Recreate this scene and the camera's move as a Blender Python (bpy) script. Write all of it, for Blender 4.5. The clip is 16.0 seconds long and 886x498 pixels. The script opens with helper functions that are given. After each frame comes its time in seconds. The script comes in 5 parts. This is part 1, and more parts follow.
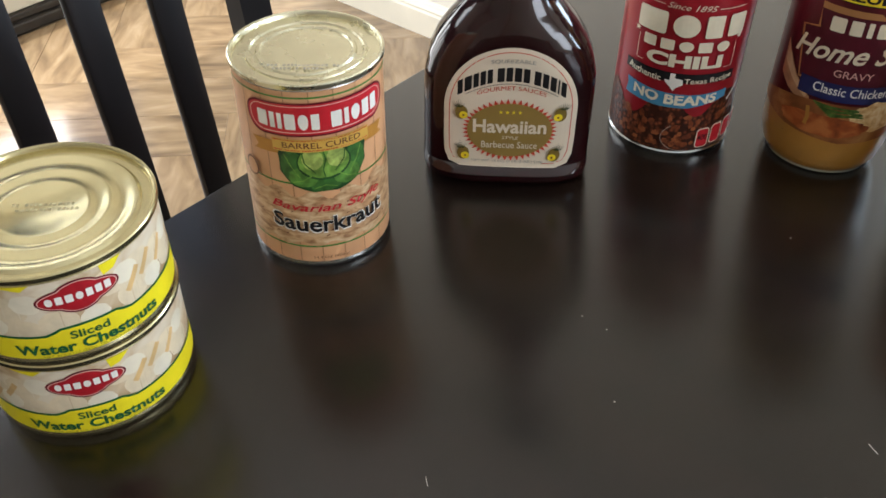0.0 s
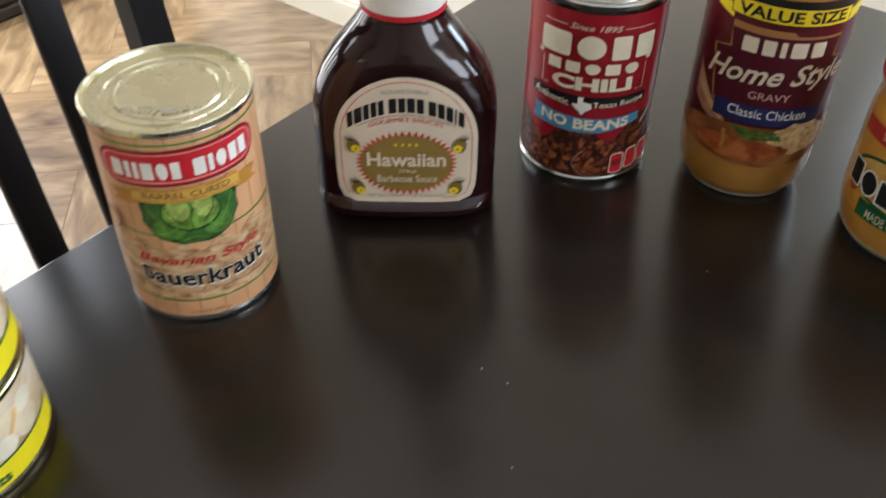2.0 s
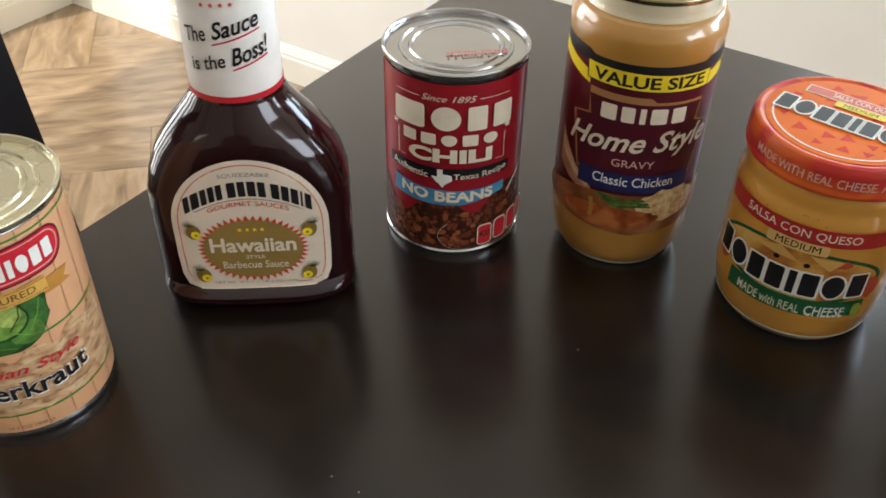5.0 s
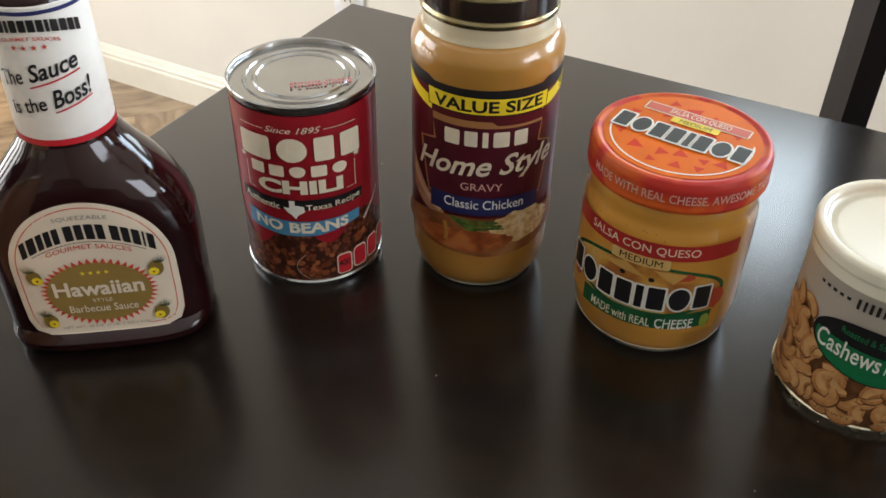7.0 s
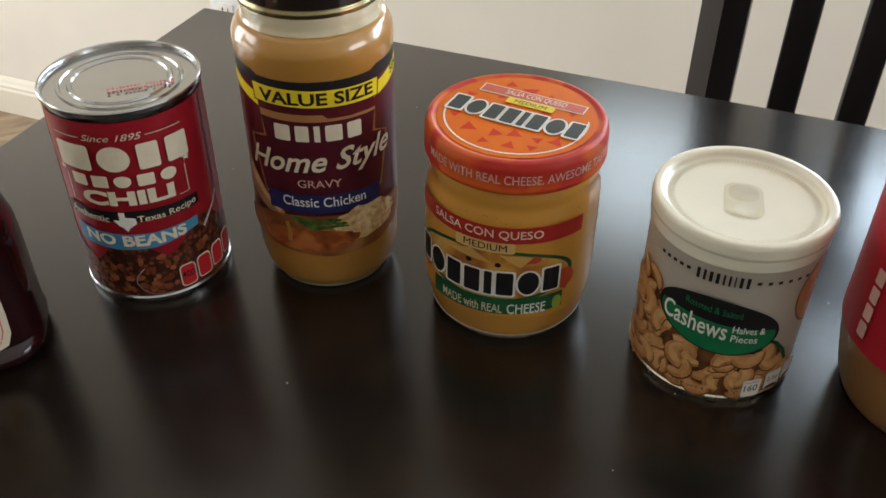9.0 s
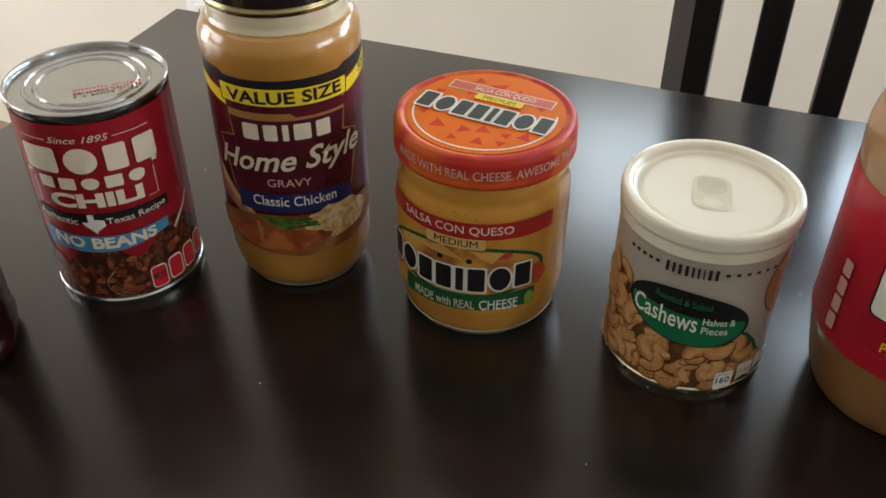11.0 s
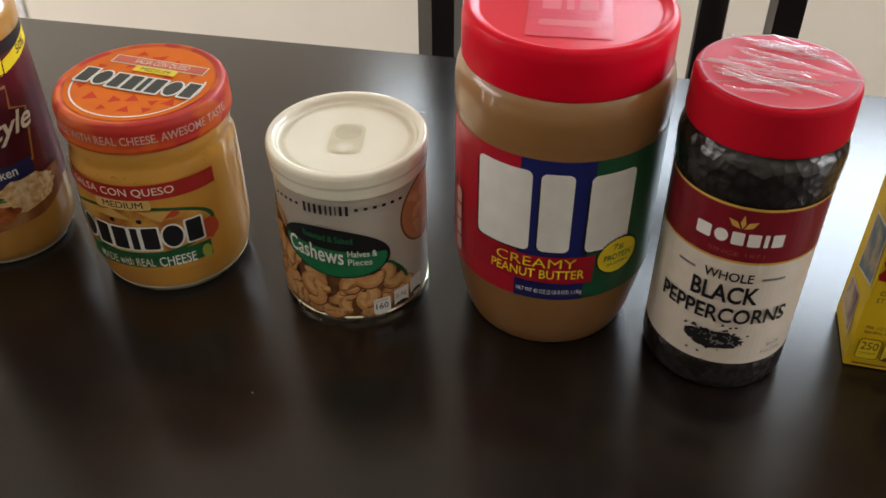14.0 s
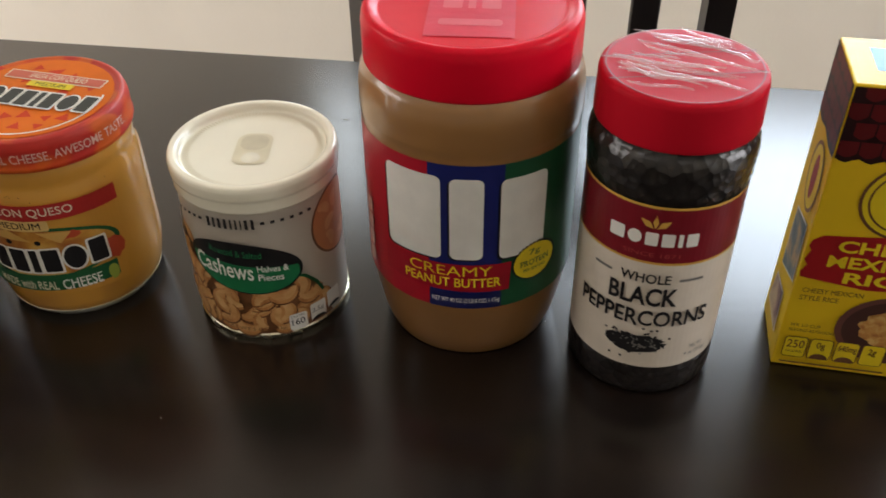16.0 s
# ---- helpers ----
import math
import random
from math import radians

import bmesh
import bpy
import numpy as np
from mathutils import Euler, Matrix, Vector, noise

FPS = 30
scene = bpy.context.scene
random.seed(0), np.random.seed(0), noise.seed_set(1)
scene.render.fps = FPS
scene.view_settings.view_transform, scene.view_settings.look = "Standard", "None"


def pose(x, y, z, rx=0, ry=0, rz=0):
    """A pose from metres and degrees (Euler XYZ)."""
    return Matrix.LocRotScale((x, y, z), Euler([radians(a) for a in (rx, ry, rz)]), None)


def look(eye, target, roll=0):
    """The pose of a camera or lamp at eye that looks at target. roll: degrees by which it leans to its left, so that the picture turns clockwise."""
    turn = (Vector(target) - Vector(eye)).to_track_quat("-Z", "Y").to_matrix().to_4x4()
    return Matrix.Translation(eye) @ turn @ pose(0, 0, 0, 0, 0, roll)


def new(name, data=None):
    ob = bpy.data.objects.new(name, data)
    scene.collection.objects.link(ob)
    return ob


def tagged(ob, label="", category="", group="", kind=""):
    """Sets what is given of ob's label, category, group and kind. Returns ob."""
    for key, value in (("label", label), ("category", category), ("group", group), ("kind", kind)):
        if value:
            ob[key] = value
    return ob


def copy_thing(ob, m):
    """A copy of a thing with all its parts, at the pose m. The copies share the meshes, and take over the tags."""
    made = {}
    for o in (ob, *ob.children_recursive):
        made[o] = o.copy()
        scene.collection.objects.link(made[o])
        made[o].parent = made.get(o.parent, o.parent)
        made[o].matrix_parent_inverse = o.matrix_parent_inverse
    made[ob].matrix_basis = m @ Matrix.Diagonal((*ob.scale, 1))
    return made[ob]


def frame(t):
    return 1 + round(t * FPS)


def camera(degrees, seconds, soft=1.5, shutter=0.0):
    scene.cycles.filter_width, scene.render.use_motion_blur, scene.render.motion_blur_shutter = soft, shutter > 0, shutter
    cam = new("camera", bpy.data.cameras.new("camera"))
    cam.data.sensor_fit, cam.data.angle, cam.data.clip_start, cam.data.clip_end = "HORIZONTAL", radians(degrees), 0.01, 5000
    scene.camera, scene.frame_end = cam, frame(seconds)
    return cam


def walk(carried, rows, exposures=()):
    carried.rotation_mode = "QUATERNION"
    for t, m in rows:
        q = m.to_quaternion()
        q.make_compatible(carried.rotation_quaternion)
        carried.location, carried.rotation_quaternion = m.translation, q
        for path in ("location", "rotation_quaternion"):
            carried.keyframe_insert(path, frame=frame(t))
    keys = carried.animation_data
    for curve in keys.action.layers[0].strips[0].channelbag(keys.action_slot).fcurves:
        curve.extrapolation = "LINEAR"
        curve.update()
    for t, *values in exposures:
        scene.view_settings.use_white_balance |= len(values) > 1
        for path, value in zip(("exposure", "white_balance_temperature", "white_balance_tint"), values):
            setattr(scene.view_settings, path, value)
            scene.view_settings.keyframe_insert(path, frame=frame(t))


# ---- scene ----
# camera
cam = camera(51.63, 16.0, soft=1.6, shutter=0.4)
ROWS = [
    (0.0, -0.0089, -0.0144, 1.0802, 49.19, -0.44, 39.80),
    (0.5, -0.0130, -0.0038, 1.0741, 48.90, -0.16, 39.99),
    (1.0, -0.0170, -0.0003, 1.0754, 48.70, 0.02, 39.93),
    (1.5, -0.0160, 0.0058, 1.0744, 48.55, -0.05, 39.50),
    (2.0, -0.0081, 0.0453, 1.0771, 48.66, -0.49, 37.09),
    (2.5, -0.0172, 0.0748, 1.0700, 50.67, 0.60, 36.04),
    (3.0, -0.0164, 0.0798, 1.0697, 50.44, 0.51, 36.10),
    (5.5, 0.0102, 0.1125, 1.0791, 50.57, -1.07, 32.14),
    (6.0, 0.0223, 0.1208, 1.0792, 50.62, -1.08, 31.57),
    (6.5, 0.0417, 0.1334, 1.0834, 51.39, -1.82, 29.00),
    (7.0, 0.0400, 0.1335, 1.0820, 51.63, -0.79, 28.15),
    (7.5, 0.0538, 0.1410, 1.0807, 52.14, 0.09, 28.33),
    (8.0, 0.0736, 0.1477, 1.0826, 53.15, 0.31, 27.61),
    (8.5, 0.0752, 0.1504, 1.0729, 52.11, -0.26, 23.54),
    (9.0, 0.0694, 0.1576, 1.0688, 52.02, -0.30, 21.37),
    (11.5, 0.0819, 0.1598, 1.0678, 51.89, -0.10, 19.21),
    (12.0, 0.1077, 0.1547, 1.0682, 51.86, -0.30, 16.41),
    (12.5, 0.1189, 0.1542, 1.0663, 51.81, 0.22, 15.62),
    (13.0, 0.1382, 0.1528, 1.0688, 52.31, 1.07, 14.72),
    (13.5, 0.1810, 0.1491, 1.0845, 52.14, -0.12, 11.47),
    (14.0, 0.1968, 0.1492, 1.0813, 50.67, 0.23, 11.47),
    (14.5, 0.2043, 0.1536, 1.0806, 50.80, 0.53, 10.54),
    (15.0, 0.2117, 0.1614, 1.0778, 51.64, 0.49, 9.17),
    (15.5, 0.2099, 0.1625, 1.0752, 51.68, 0.77, 9.06),
    (16.0, 0.2190, 0.1658, 1.0723, 51.11, 0.54, 8.55),
]
walk(cam, [(t, pose(x, y, z, rx, ry, rz)) for t, x, y, z, rx, ry, rz in ROWS],
     exposures=[(0.0, 0.36, 6080, 9), (2.5, 0.32, 6120, 10), (5.5, 0.32, 6250, 11), (7.0, 0.20, 6300, 11), (8.0, -0.02, 6350, 12), (9.0, -0.03, 6350, 10), (11.5, -0.02, 6400, 12), (12.5, -0.08, 6600, 14), (14.0, -0.03, 6700, 14), (16.0, -0.02, 6750, 14)])

# ---- world, sun and the daylight in the openings, two of them added ----
SUN_EL, SUN_AZ = radians(52), radians(-110)          # azimuth from +x towards +y, where the sun stands
world = bpy.data.worlds.new("sky")
scene.world = world
world.use_nodes = True
wn = world.node_tree.nodes
sky = wn.new("ShaderNodeTexSky")
sky.sky_type, sky.sun_disc, sky.sun_elevation, sky.sun_rotation = "NISHITA", False, SUN_EL, math.pi / 2 - SUN_AZ
world.node_tree.links.new(sky.outputs[0], wn["Background"].inputs[0])
wn["Background"].inputs[1].default_value = 0.12

sun = bpy.data.lights.new("sun", "SUN")
sun.energy, sun.angle, sun.color = 3.0, radians(0.6), (1.0, 0.95, 0.88)
sun_ob = new("sun", sun)
to_sun = Vector((math.cos(SUN_EL) * math.cos(SUN_AZ), math.cos(SUN_EL) * math.sin(SUN_AZ), math.sin(SUN_EL)))
sun_ob.matrix_world = look(to_sun * 6, (0, 0, 0))


def daylight(name, eye, target, w, h, watts, color):
    lamp = bpy.data.lights.new(name, "AREA")
    lamp.shape, lamp.size, lamp.size_y, lamp.energy, lamp.color = "RECTANGLE", w, h, watts, color
    ob = new(name, lamp)
    ob.matrix_world = look(eye, target)
    return ob


WIN_X0, WIN_X1, WIN_Z0, WIN_Z1 = 0.12, 1.75, 0.96, 1.50     # window in the far wall
DOOR_Y0, DOOR_Y1, DOOR_Z1 = -0.75, 1.30, 2.06               # glazed door in the side wall
LOW_X0, LOW_X1, LOW_Z1 = -0.29, 0.02, 1.27                # low opening added beside it for glare on the table, same sill
FAR_Y, SIDE_X, CEIL = 1.555, -2.103, 2.50
END_X, END_Y0, END_Y1, END_Z0, END_Z1 = 2.2, 0.0, 1.20, 1.00, 1.90        # window added in the end wall for fill light, out of view
daylight("window_light", ((WIN_X0 + WIN_X1) / 2, FAR_Y + 0.10, (WIN_Z0 + WIN_Z1) / 2),
         ((WIN_X0 + WIN_X1) / 2, 0, (WIN_Z0 + WIN_Z1) / 2), WIN_X1 - WIN_X0 - 0.1, WIN_Z1 - WIN_Z0 - 0.1, 32, (0.74, 0.88, 1.0))
# weak lamp added for the short glare at the table's far edge
daylight("low_window_light", ((LOW_X0 + LOW_X1) / 2, FAR_Y + 0.10, (WIN_Z0 + LOW_Z1) / 2), ((LOW_X0 + LOW_X1) / 2, 0, (WIN_Z0 + LOW_Z1) / 2), LOW_X1 - LOW_X0 - 0.06, LOW_Z1 - WIN_Z0 - 0.06, 1.7, (0.82, 0.93, 0.97))
daylight("door_light", (SIDE_X - 0.085, 0.18, 1.02), (0, 0.18, 1.02), 1.60, 1.50, 46, (1.0, 0.965, 0.91))
# fill lamp in the added end window, evens the brightness of the far wall
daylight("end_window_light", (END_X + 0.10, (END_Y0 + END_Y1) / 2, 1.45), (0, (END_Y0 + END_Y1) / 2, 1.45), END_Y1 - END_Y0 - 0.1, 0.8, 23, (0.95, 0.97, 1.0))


# ---- materials ----
def mat(name, col, rough=0.5, metal=0.0, var=0.1, scale=60.0, bump=0.0, bscale=300.0, coat=0.0, spec=0.5, stretch=(1, 1, 1), rvar=0.0, sss=0.0):
    m = bpy.data.materials.new(name)
    m.use_nodes = True
    n, l = m.node_tree.nodes, m.node_tree.links
    b = n["Principled BSDF"]
    b.inputs["Roughness"].default_value, b.inputs["Metallic"].default_value = rough, metal
    b.inputs["Coat Weight"].default_value, b.inputs["Coat Roughness"].default_value = coat, 0.035
    b.inputs["Specular IOR Level"].default_value = spec
    co, mp, no, rp = n.new("ShaderNodeTexCoord"), n.new("ShaderNodeMapping"), n.new("ShaderNodeTexNoise"), n.new("ShaderNodeMix")
    mp.inputs["Scale"].default_value = stretch
    no.inputs["Scale"].default_value, no.inputs["Detail"].default_value = scale, 5
    l.new(co.outputs["Object"], mp.inputs[0])
    l.new(mp.outputs[0], no.inputs["Vector"])
    rp.data_type = "RGBA"
    rp.inputs["A"].default_value = (*[max(0, c * (1 - var)) for c in col], 1)
    rp.inputs["B"].default_value = (*[min(1, c * (1 + var)) for c in col], 1)
    st = n.new("ShaderNodeMapRange")
    st.inputs["From Min"].default_value, st.inputs["From Max"].default_value = 0.3, 0.7
    l.new(no.outputs["Fac"], st.inputs["Value"])
    l.new(st.outputs[0], rp.inputs["Factor"])
    l.new(rp.outputs["Result"], b.inputs["Base Color"])
    if rvar:
        rr = n.new("ShaderNodeMapRange")
        rr.inputs["To Min"].default_value, rr.inputs["To Max"].default_value = rough - rvar, rough + rvar
        l.new(no.outputs["Fac"], rr.inputs["Value"])
        l.new(rr.outputs[0], b.inputs["Roughness"])
    if bump:
        fb, bp = n.new("ShaderNodeTexNoise"), n.new("ShaderNodeBump")
        fb.inputs["Scale"].default_value, fb.inputs["Detail"].default_value = bscale, 4
        l.new(mp.outputs[0], fb.inputs["Vector"])
        bp.inputs["Strength"].default_value, bp.inputs["Distance"].default_value = bump, 0.001
        l.new(fb.outputs["Fac"], bp.inputs["Height"])
        l.new(bp.outputs[0], b.inputs["Normal"])
    return m


def ramp_mat(name, stops, scale, rough=0.4, kind="noise", stretch=(1, 1, 1), bump=0.0, coat=0.0, detail=6, island=0.0):
    """Colour ramp over noise, cells or per-piece chance, for printed food pictures and wood."""
    m = bpy.data.materials.new(name)
    m.use_nodes = True
    n, l = m.node_tree.nodes, m.node_tree.links
    b = n["Principled BSDF"]
    b.inputs["Roughness"].default_value = rough
    b.inputs["Coat Weight"].default_value, b.inputs["Coat Roughness"].default_value = coat, 0.08
    co, mp = n.new("ShaderNodeTexCoord"), n.new("ShaderNodeMapping")
    mp.inputs["Scale"].default_value = stretch
    l.new(co.outputs["Object"], mp.inputs[0])
    if kind == "cells":
        tx = n.new("ShaderNodeTexVoronoi")
        out = tx.outputs["Distance"]
    else:
        tx = n.new("ShaderNodeTexNoise")
        tx.inputs["Detail"].default_value = detail
        tx.inputs["Distortion"].default_value = 0.6
        out = tx.outputs["Fac"]
    tx.inputs["Scale"].default_value = scale
    l.new(mp.outputs[0], tx.inputs["Vector"])
    if island:
        ge, ad = n.new("ShaderNodeNewGeometry"), n.new("ShaderNodeMath")
        ad.operation = "MULTIPLY_ADD"
        l.new(ge.outputs["Random Per Island"], ad.inputs[0])
        ad.inputs[1].default_value = island
        l.new(out, ad.inputs[2])
        out = ad.outputs[0]
    cr = n.new("ShaderNodeValToRGB")
    cr.color_ramp.elements[0].position, cr.color_ramp.elements[0].color = stops[0][0], (*stops[0][1], 1)
    cr.color_ramp.elements[1].position, cr.color_ramp.elements[1].color = stops[-1][0], (*stops[-1][1], 1)
    for p, c in stops[1:-1]:
        cr.color_ramp.elements.new(p).color = (*c, 1)
    l.new(out, cr.inputs[0])
    l.new(cr.outputs[0], b.inputs["Base Color"])
    if bump:
        bp = n.new("ShaderNodeBump")
        bp.inputs["Strength"].default_value, bp.inputs["Distance"].default_value = bump, 0.001
        l.new(tx.outputs[0], bp.inputs["Height"])
        l.new(bp.outputs[0], b.inputs["Normal"])
    return m


def ink(name, col, rough=0.38, var=0.05, spec=0.4):
    return mat("ink_" + name, col, rough, var=var, scale=90, spec=spec)

# ---- building helpers ----
def part(name, bm, material, parent=None, label="", smooth=True):
    me = bpy.data.meshes.new(name)
    bm.to_mesh(me)
    bm.free()
    me.materials.append(material)
    if smooth:
        me.polygons.foreach_set("use_smooth", [True] * len(me.polygons))
        me.set_sharp_from_angle(angle=radians(38))
    ob = new(name, me)
    if parent is not None:
        ob.parent = parent
    if label:
        ob["label"] = label
    return ob


def thing(name, place, label, category, group="", turn=0.0):
    ob = new(name)
    ob.empty_display_size = 0.02
    ob.location, ob.rotation_euler = place, (0, 0, radians(turn))
    return tagged(ob, label, category, group)


def box(x0, x1, y0, y1, z0, z1, bevel=0.0, seg=2):
    bm = bmesh.new()
    bmesh.ops.create_cube(bm, size=1, matrix=Matrix.Translation(((x0 + x1) / 2, (y0 + y1) / 2, (z0 + z1) / 2)) @ Matrix.Diagonal((x1 - x0, y1 - y0, z1 - z0, 1)))
    if bevel:
        bmesh.ops.bevel(bm, geom=bm.edges[:], offset=bevel, segments=seg, affect="EDGES", profile=0.5)
    return bm


def lathe(profile, seg=72, closed=True):
    """A turned body from (radius, height) pairs, bottom to top."""
    bm = bmesh.new()
    rings = []
    for r, z in profile:
        if r < 1e-6:
            rings.append([bm.verts.new((0, 0, z))])
        else:
            rings.append([bm.verts.new((r * math.cos(2 * math.pi * k / seg), r * math.sin(2 * math.pi * k / seg), z)) for k in range(seg)])
    for a, b in zip(rings, rings[1:]):
        for k in range(seg):
            j = (k + 1) % seg
            if len(a) == 1 and len(b) > 1:
                bm.faces.new((a[0], b[j], b[k]))
            elif len(b) == 1 and len(a) > 1:
                bm.faces.new((a[k], a[j], b[0]))
            elif len(a) > 1:
                bm.faces.new((a[k], a[j], b[j], b[k]))
    bmesh.ops.recalc_face_normals(bm, faces=bm.faces[:])
    return bm


def rounded(profile, steps=5, radius=0.003):
    """Rounds the corners of a turned profile."""
    out = [profile[0]]
    for a, b, c in zip(profile, profile[1:], profile[2:]):
        a, b, c = Vector(a), Vector(b), Vector(c)
        d = min(radius, (a - b).length * 0.45, (c - b).length * 0.45)
        p, q = b + (a - b).normalized() * d, b + (c - b).normalized() * d
        for i in range(steps + 1):
            t = i / steps
            out.append(tuple((1 - t) ** 2 * p + 2 * t * (1 - t) * b + t * t * q))
    return out + [profile[-1]]


# flat print, later bent onto its body: u along, v up, in metres
def shapes(*polys):
    bm = bmesh.new()
    for pts in polys:
        bm.faces.new([bm.verts.new((u, v, 0)) for u, v in pts])
    bmesh.ops.triangulate(bm, faces=bm.faces[:])
    return bm


def rect(u0, u1, v0, v1):
    return [(u0, v0), (u1, v0), (u1, v1), (u0, v1)]


def oval(cu, cv, a, b, n=40, start=0.0, end=2 * math.pi):
    k = n if end - start > 6.28 else n + 1
    return [(cu + a * math.cos(start + (end - start) * i / n), cv + b * math.sin(start + (end - start) * i / n)) for i in range(k)]


def rrect(u0, u1, v0, v1, r, n=6):
    out = []
    for cu, cv, s in ((u1 - r, v0 + r, -0.5), (u1 - r, v1 - r, 0), (u0 + r, v1 - r, 0.5), (u0 + r, v0 + r, 1)):
        out += [(cu + r * math.cos(math.pi * (s + 0.5 * i / n)), cv + r * math.sin(math.pi * (s + 0.5 * i / n))) for i in range(n + 1)]
    return out


def band(pts, w, closed=False):
    """A stroke of width w along a line, as quads."""
    out, k = [], len(pts)
    nor = []
    for i in range(k):
        a, b = pts[i - 1] if (i or closed) else pts[i], pts[(i + 1) % k] if (i < k - 1 or closed) else pts[i]
        d = Vector((b[0] - a[0], b[1] - a[1])).normalized()
        nor.append((-d.y * w / 2, d.x * w / 2))
    for i in range(k if closed else k - 1):
        j = (i + 1) % k
        (a, b), (m, n) = (pts[i], pts[j]), (nor[i], nor[j])
        out.append([(a[0] - m[0], a[1] - m[1]), (b[0] - n[0], b[1] - n[1]), (b[0] + n[0], b[1] + n[1]), (a[0] + m[0], a[1] + m[1])])
    return out


def star(cu, cv, r, points=5, inner=0.42, turn=90.0):
    return [(cu + (r if i % 2 == 0 else r * inner) * math.cos(radians(turn + 180 * i / points)),
             cv + (r if i % 2 == 0 else r * inner) * math.sin(radians(turn + 180 * i / points))) for i in range(2 * points)]


def ragged(cu, cv, a, b, n=48, rough=0.12, seed=1):
    rng = random.Random(seed)
    return [(cu + a * (1 + rng.uniform(-rough, rough)) * math.cos(2 * math.pi * i / n), cv + b * (1 + rng.uniform(-rough, rough)) * math.sin(2 * math.pi * i / n)) for i in range(n)]


def blocks(u0, u1, v0, v1, widths, gap=0.18, arc=0.0, cut=0.12):
    """A word mark as a row of plain blocks; a width below nought makes a plain disc."""
    total = sum(abs(w) for w in widths) + gap * (len(widths) - 1)
    k, u, out = (u1 - u0) / total, u0, []
    for w in widths:
        disc, w = w < 0, abs(w)
        c = u + w * k / 2
        s = arc * (1 - ((c - (u0 + u1) / 2) / ((u1 - u0) / 2)) ** 2)
        if disc:
            out.append(oval(u + w * k / 2, (v0 + v1) / 2 + s, w * k / 2, (v1 - v0) / 2, 24))
        else:
            out.append(rrect(u, u + w * k, v0 + s, v1 + s, min(w * k, v1 - v0) * cut, 3))
        u += (w + gap) * k
    return out


def text(body, u0, u1, v0, v1, bold=0.0, lean=0.0):
    """Letters of the built-in font, fitted into a rectangle."""
    cu = bpy.data.curves.new("text", "FONT")
    cu.body, cu.size, cu.shear, cu.offset, cu.resolution_u = body, 1.0, lean, bold, 3
    ob = new("text", cu)
    bpy.context.view_layer.update()
    me = ob.evaluated_get(bpy.context.evaluated_depsgraph_get()).to_mesh()
    bm = bmesh.new()
    bm.from_mesh(me)
    bpy.data.objects.remove(ob)
    bpy.data.curves.remove(cu)
    xs, ys = [v.co.x for v in bm.verts], [v.co.y for v in bm.verts]
    sx, sy = (u1 - u0) / (max(xs) - min(xs)), (v1 - v0) / (max(ys) - min(ys))
    for v in bm.verts:
        v.co = (u0 + (v.co.x - min(xs)) * sx, v0 + (v.co.y - min(ys)) * sy, 0)
    return bm


def warp(bm, f):
    for v in bm.verts:
        v.co.x, v.co.y = f(v.co.x, v.co.y)
    return bm


def bend(bm, surface, off, step=0.0025, vstep=0.0):
    """Lays flat print onto a surface."""
    if step:
        us = [v.co.x for v in bm.verts]
        k = math.ceil(min(us) / step)
        while k * step < max(us):
            bmesh.ops.bisect_plane(bm, geom=bm.verts[:] + bm.edges[:] + bm.faces[:], plane_co=(k * step, 0, 0), plane_no=(1, 0, 0), dist=1e-6)
            k += 1
    if vstep:
        vs = [v.co.y for v in bm.verts]
        k = math.ceil(min(vs) / vstep)
        while k * vstep < max(vs):
            bmesh.ops.bisect_plane(bm, geom=bm.verts[:] + bm.edges[:] + bm.faces[:], plane_co=(0, k * vstep, 0), plane_no=(0, 1, 0), dist=1e-6)
            k += 1
    for v in bm.verts:
        v.co = surface(v.co.x, v.co.y, off)
    return bm


def drum(radius, centre):
    """Surface of a turned body; radius a number or a function of height; centre: degrees of its middle line."""
    def at(u, v, off):
        r = radius(v) if callable(radius) else radius
        r0 = radius(0.05) if callable(radius) else radius
        a = radians(centre) + u / r0
        return Vector(((r + off) * math.cos(a), (r + off) * math.sin(a), v))
    return at


def restaged(surface, heights):
    """The surface with its print moved up or down: pairs of (drawn height, true height)."""
    def at(u, v, off):
        if v <= heights[0][0]:
            return surface(u, v + heights[0][1] - heights[0][0], off)
        for (a, b), (c, d) in zip(heights, heights[1:]):
            if v <= c:
                return surface(u, b + (v - a) * (d - b) / (c - a), off)
        return surface(u, v + heights[-1][1] - heights[-1][0], off)
    return at


def printer(parent, surface, step=0.0025, vstep=0.0, lift=0.00006):
    """Returns a function that prints shapes on a surface, each layer a little prouder than the last."""
    layer = [0.0002]

    def put(name, bm, material, up=True):
        if up:
            layer[0] += lift
        return part(name, bend(bm, surface, layer[0], step, vstep), material, parent, smooth=False)
    return put


# ---- colours ----
WALL = mat("wall_paint", (0.80, 0.755, 0.665), 0.75, var=0.03, scale=5, bump=0.35, bscale=140)
CEILING = mat("ceiling_paint", (0.90, 0.89, 0.87), 0.8, var=0.02, scale=6, bump=0.2, bscale=120)
TRIM = mat("white_trim_paint", (0.82, 0.77, 0.64), 0.4, var=0.04, scale=12)
TABLE = mat("espresso_wood", (0.0105, 0.0066, 0.0050), 0.23, var=0.40, scale=36, bump=0.04, bscale=280, stretch=(0.25, 1, 1), rvar=0.02, spec=0.48)
CHAIR = mat("dark_chair_paint", (0.008, 0.006, 0.007), 0.42, var=0.35, scale=30, bump=0.06, bscale=160, stretch=(1, 1, 0.15), spec=0.25)
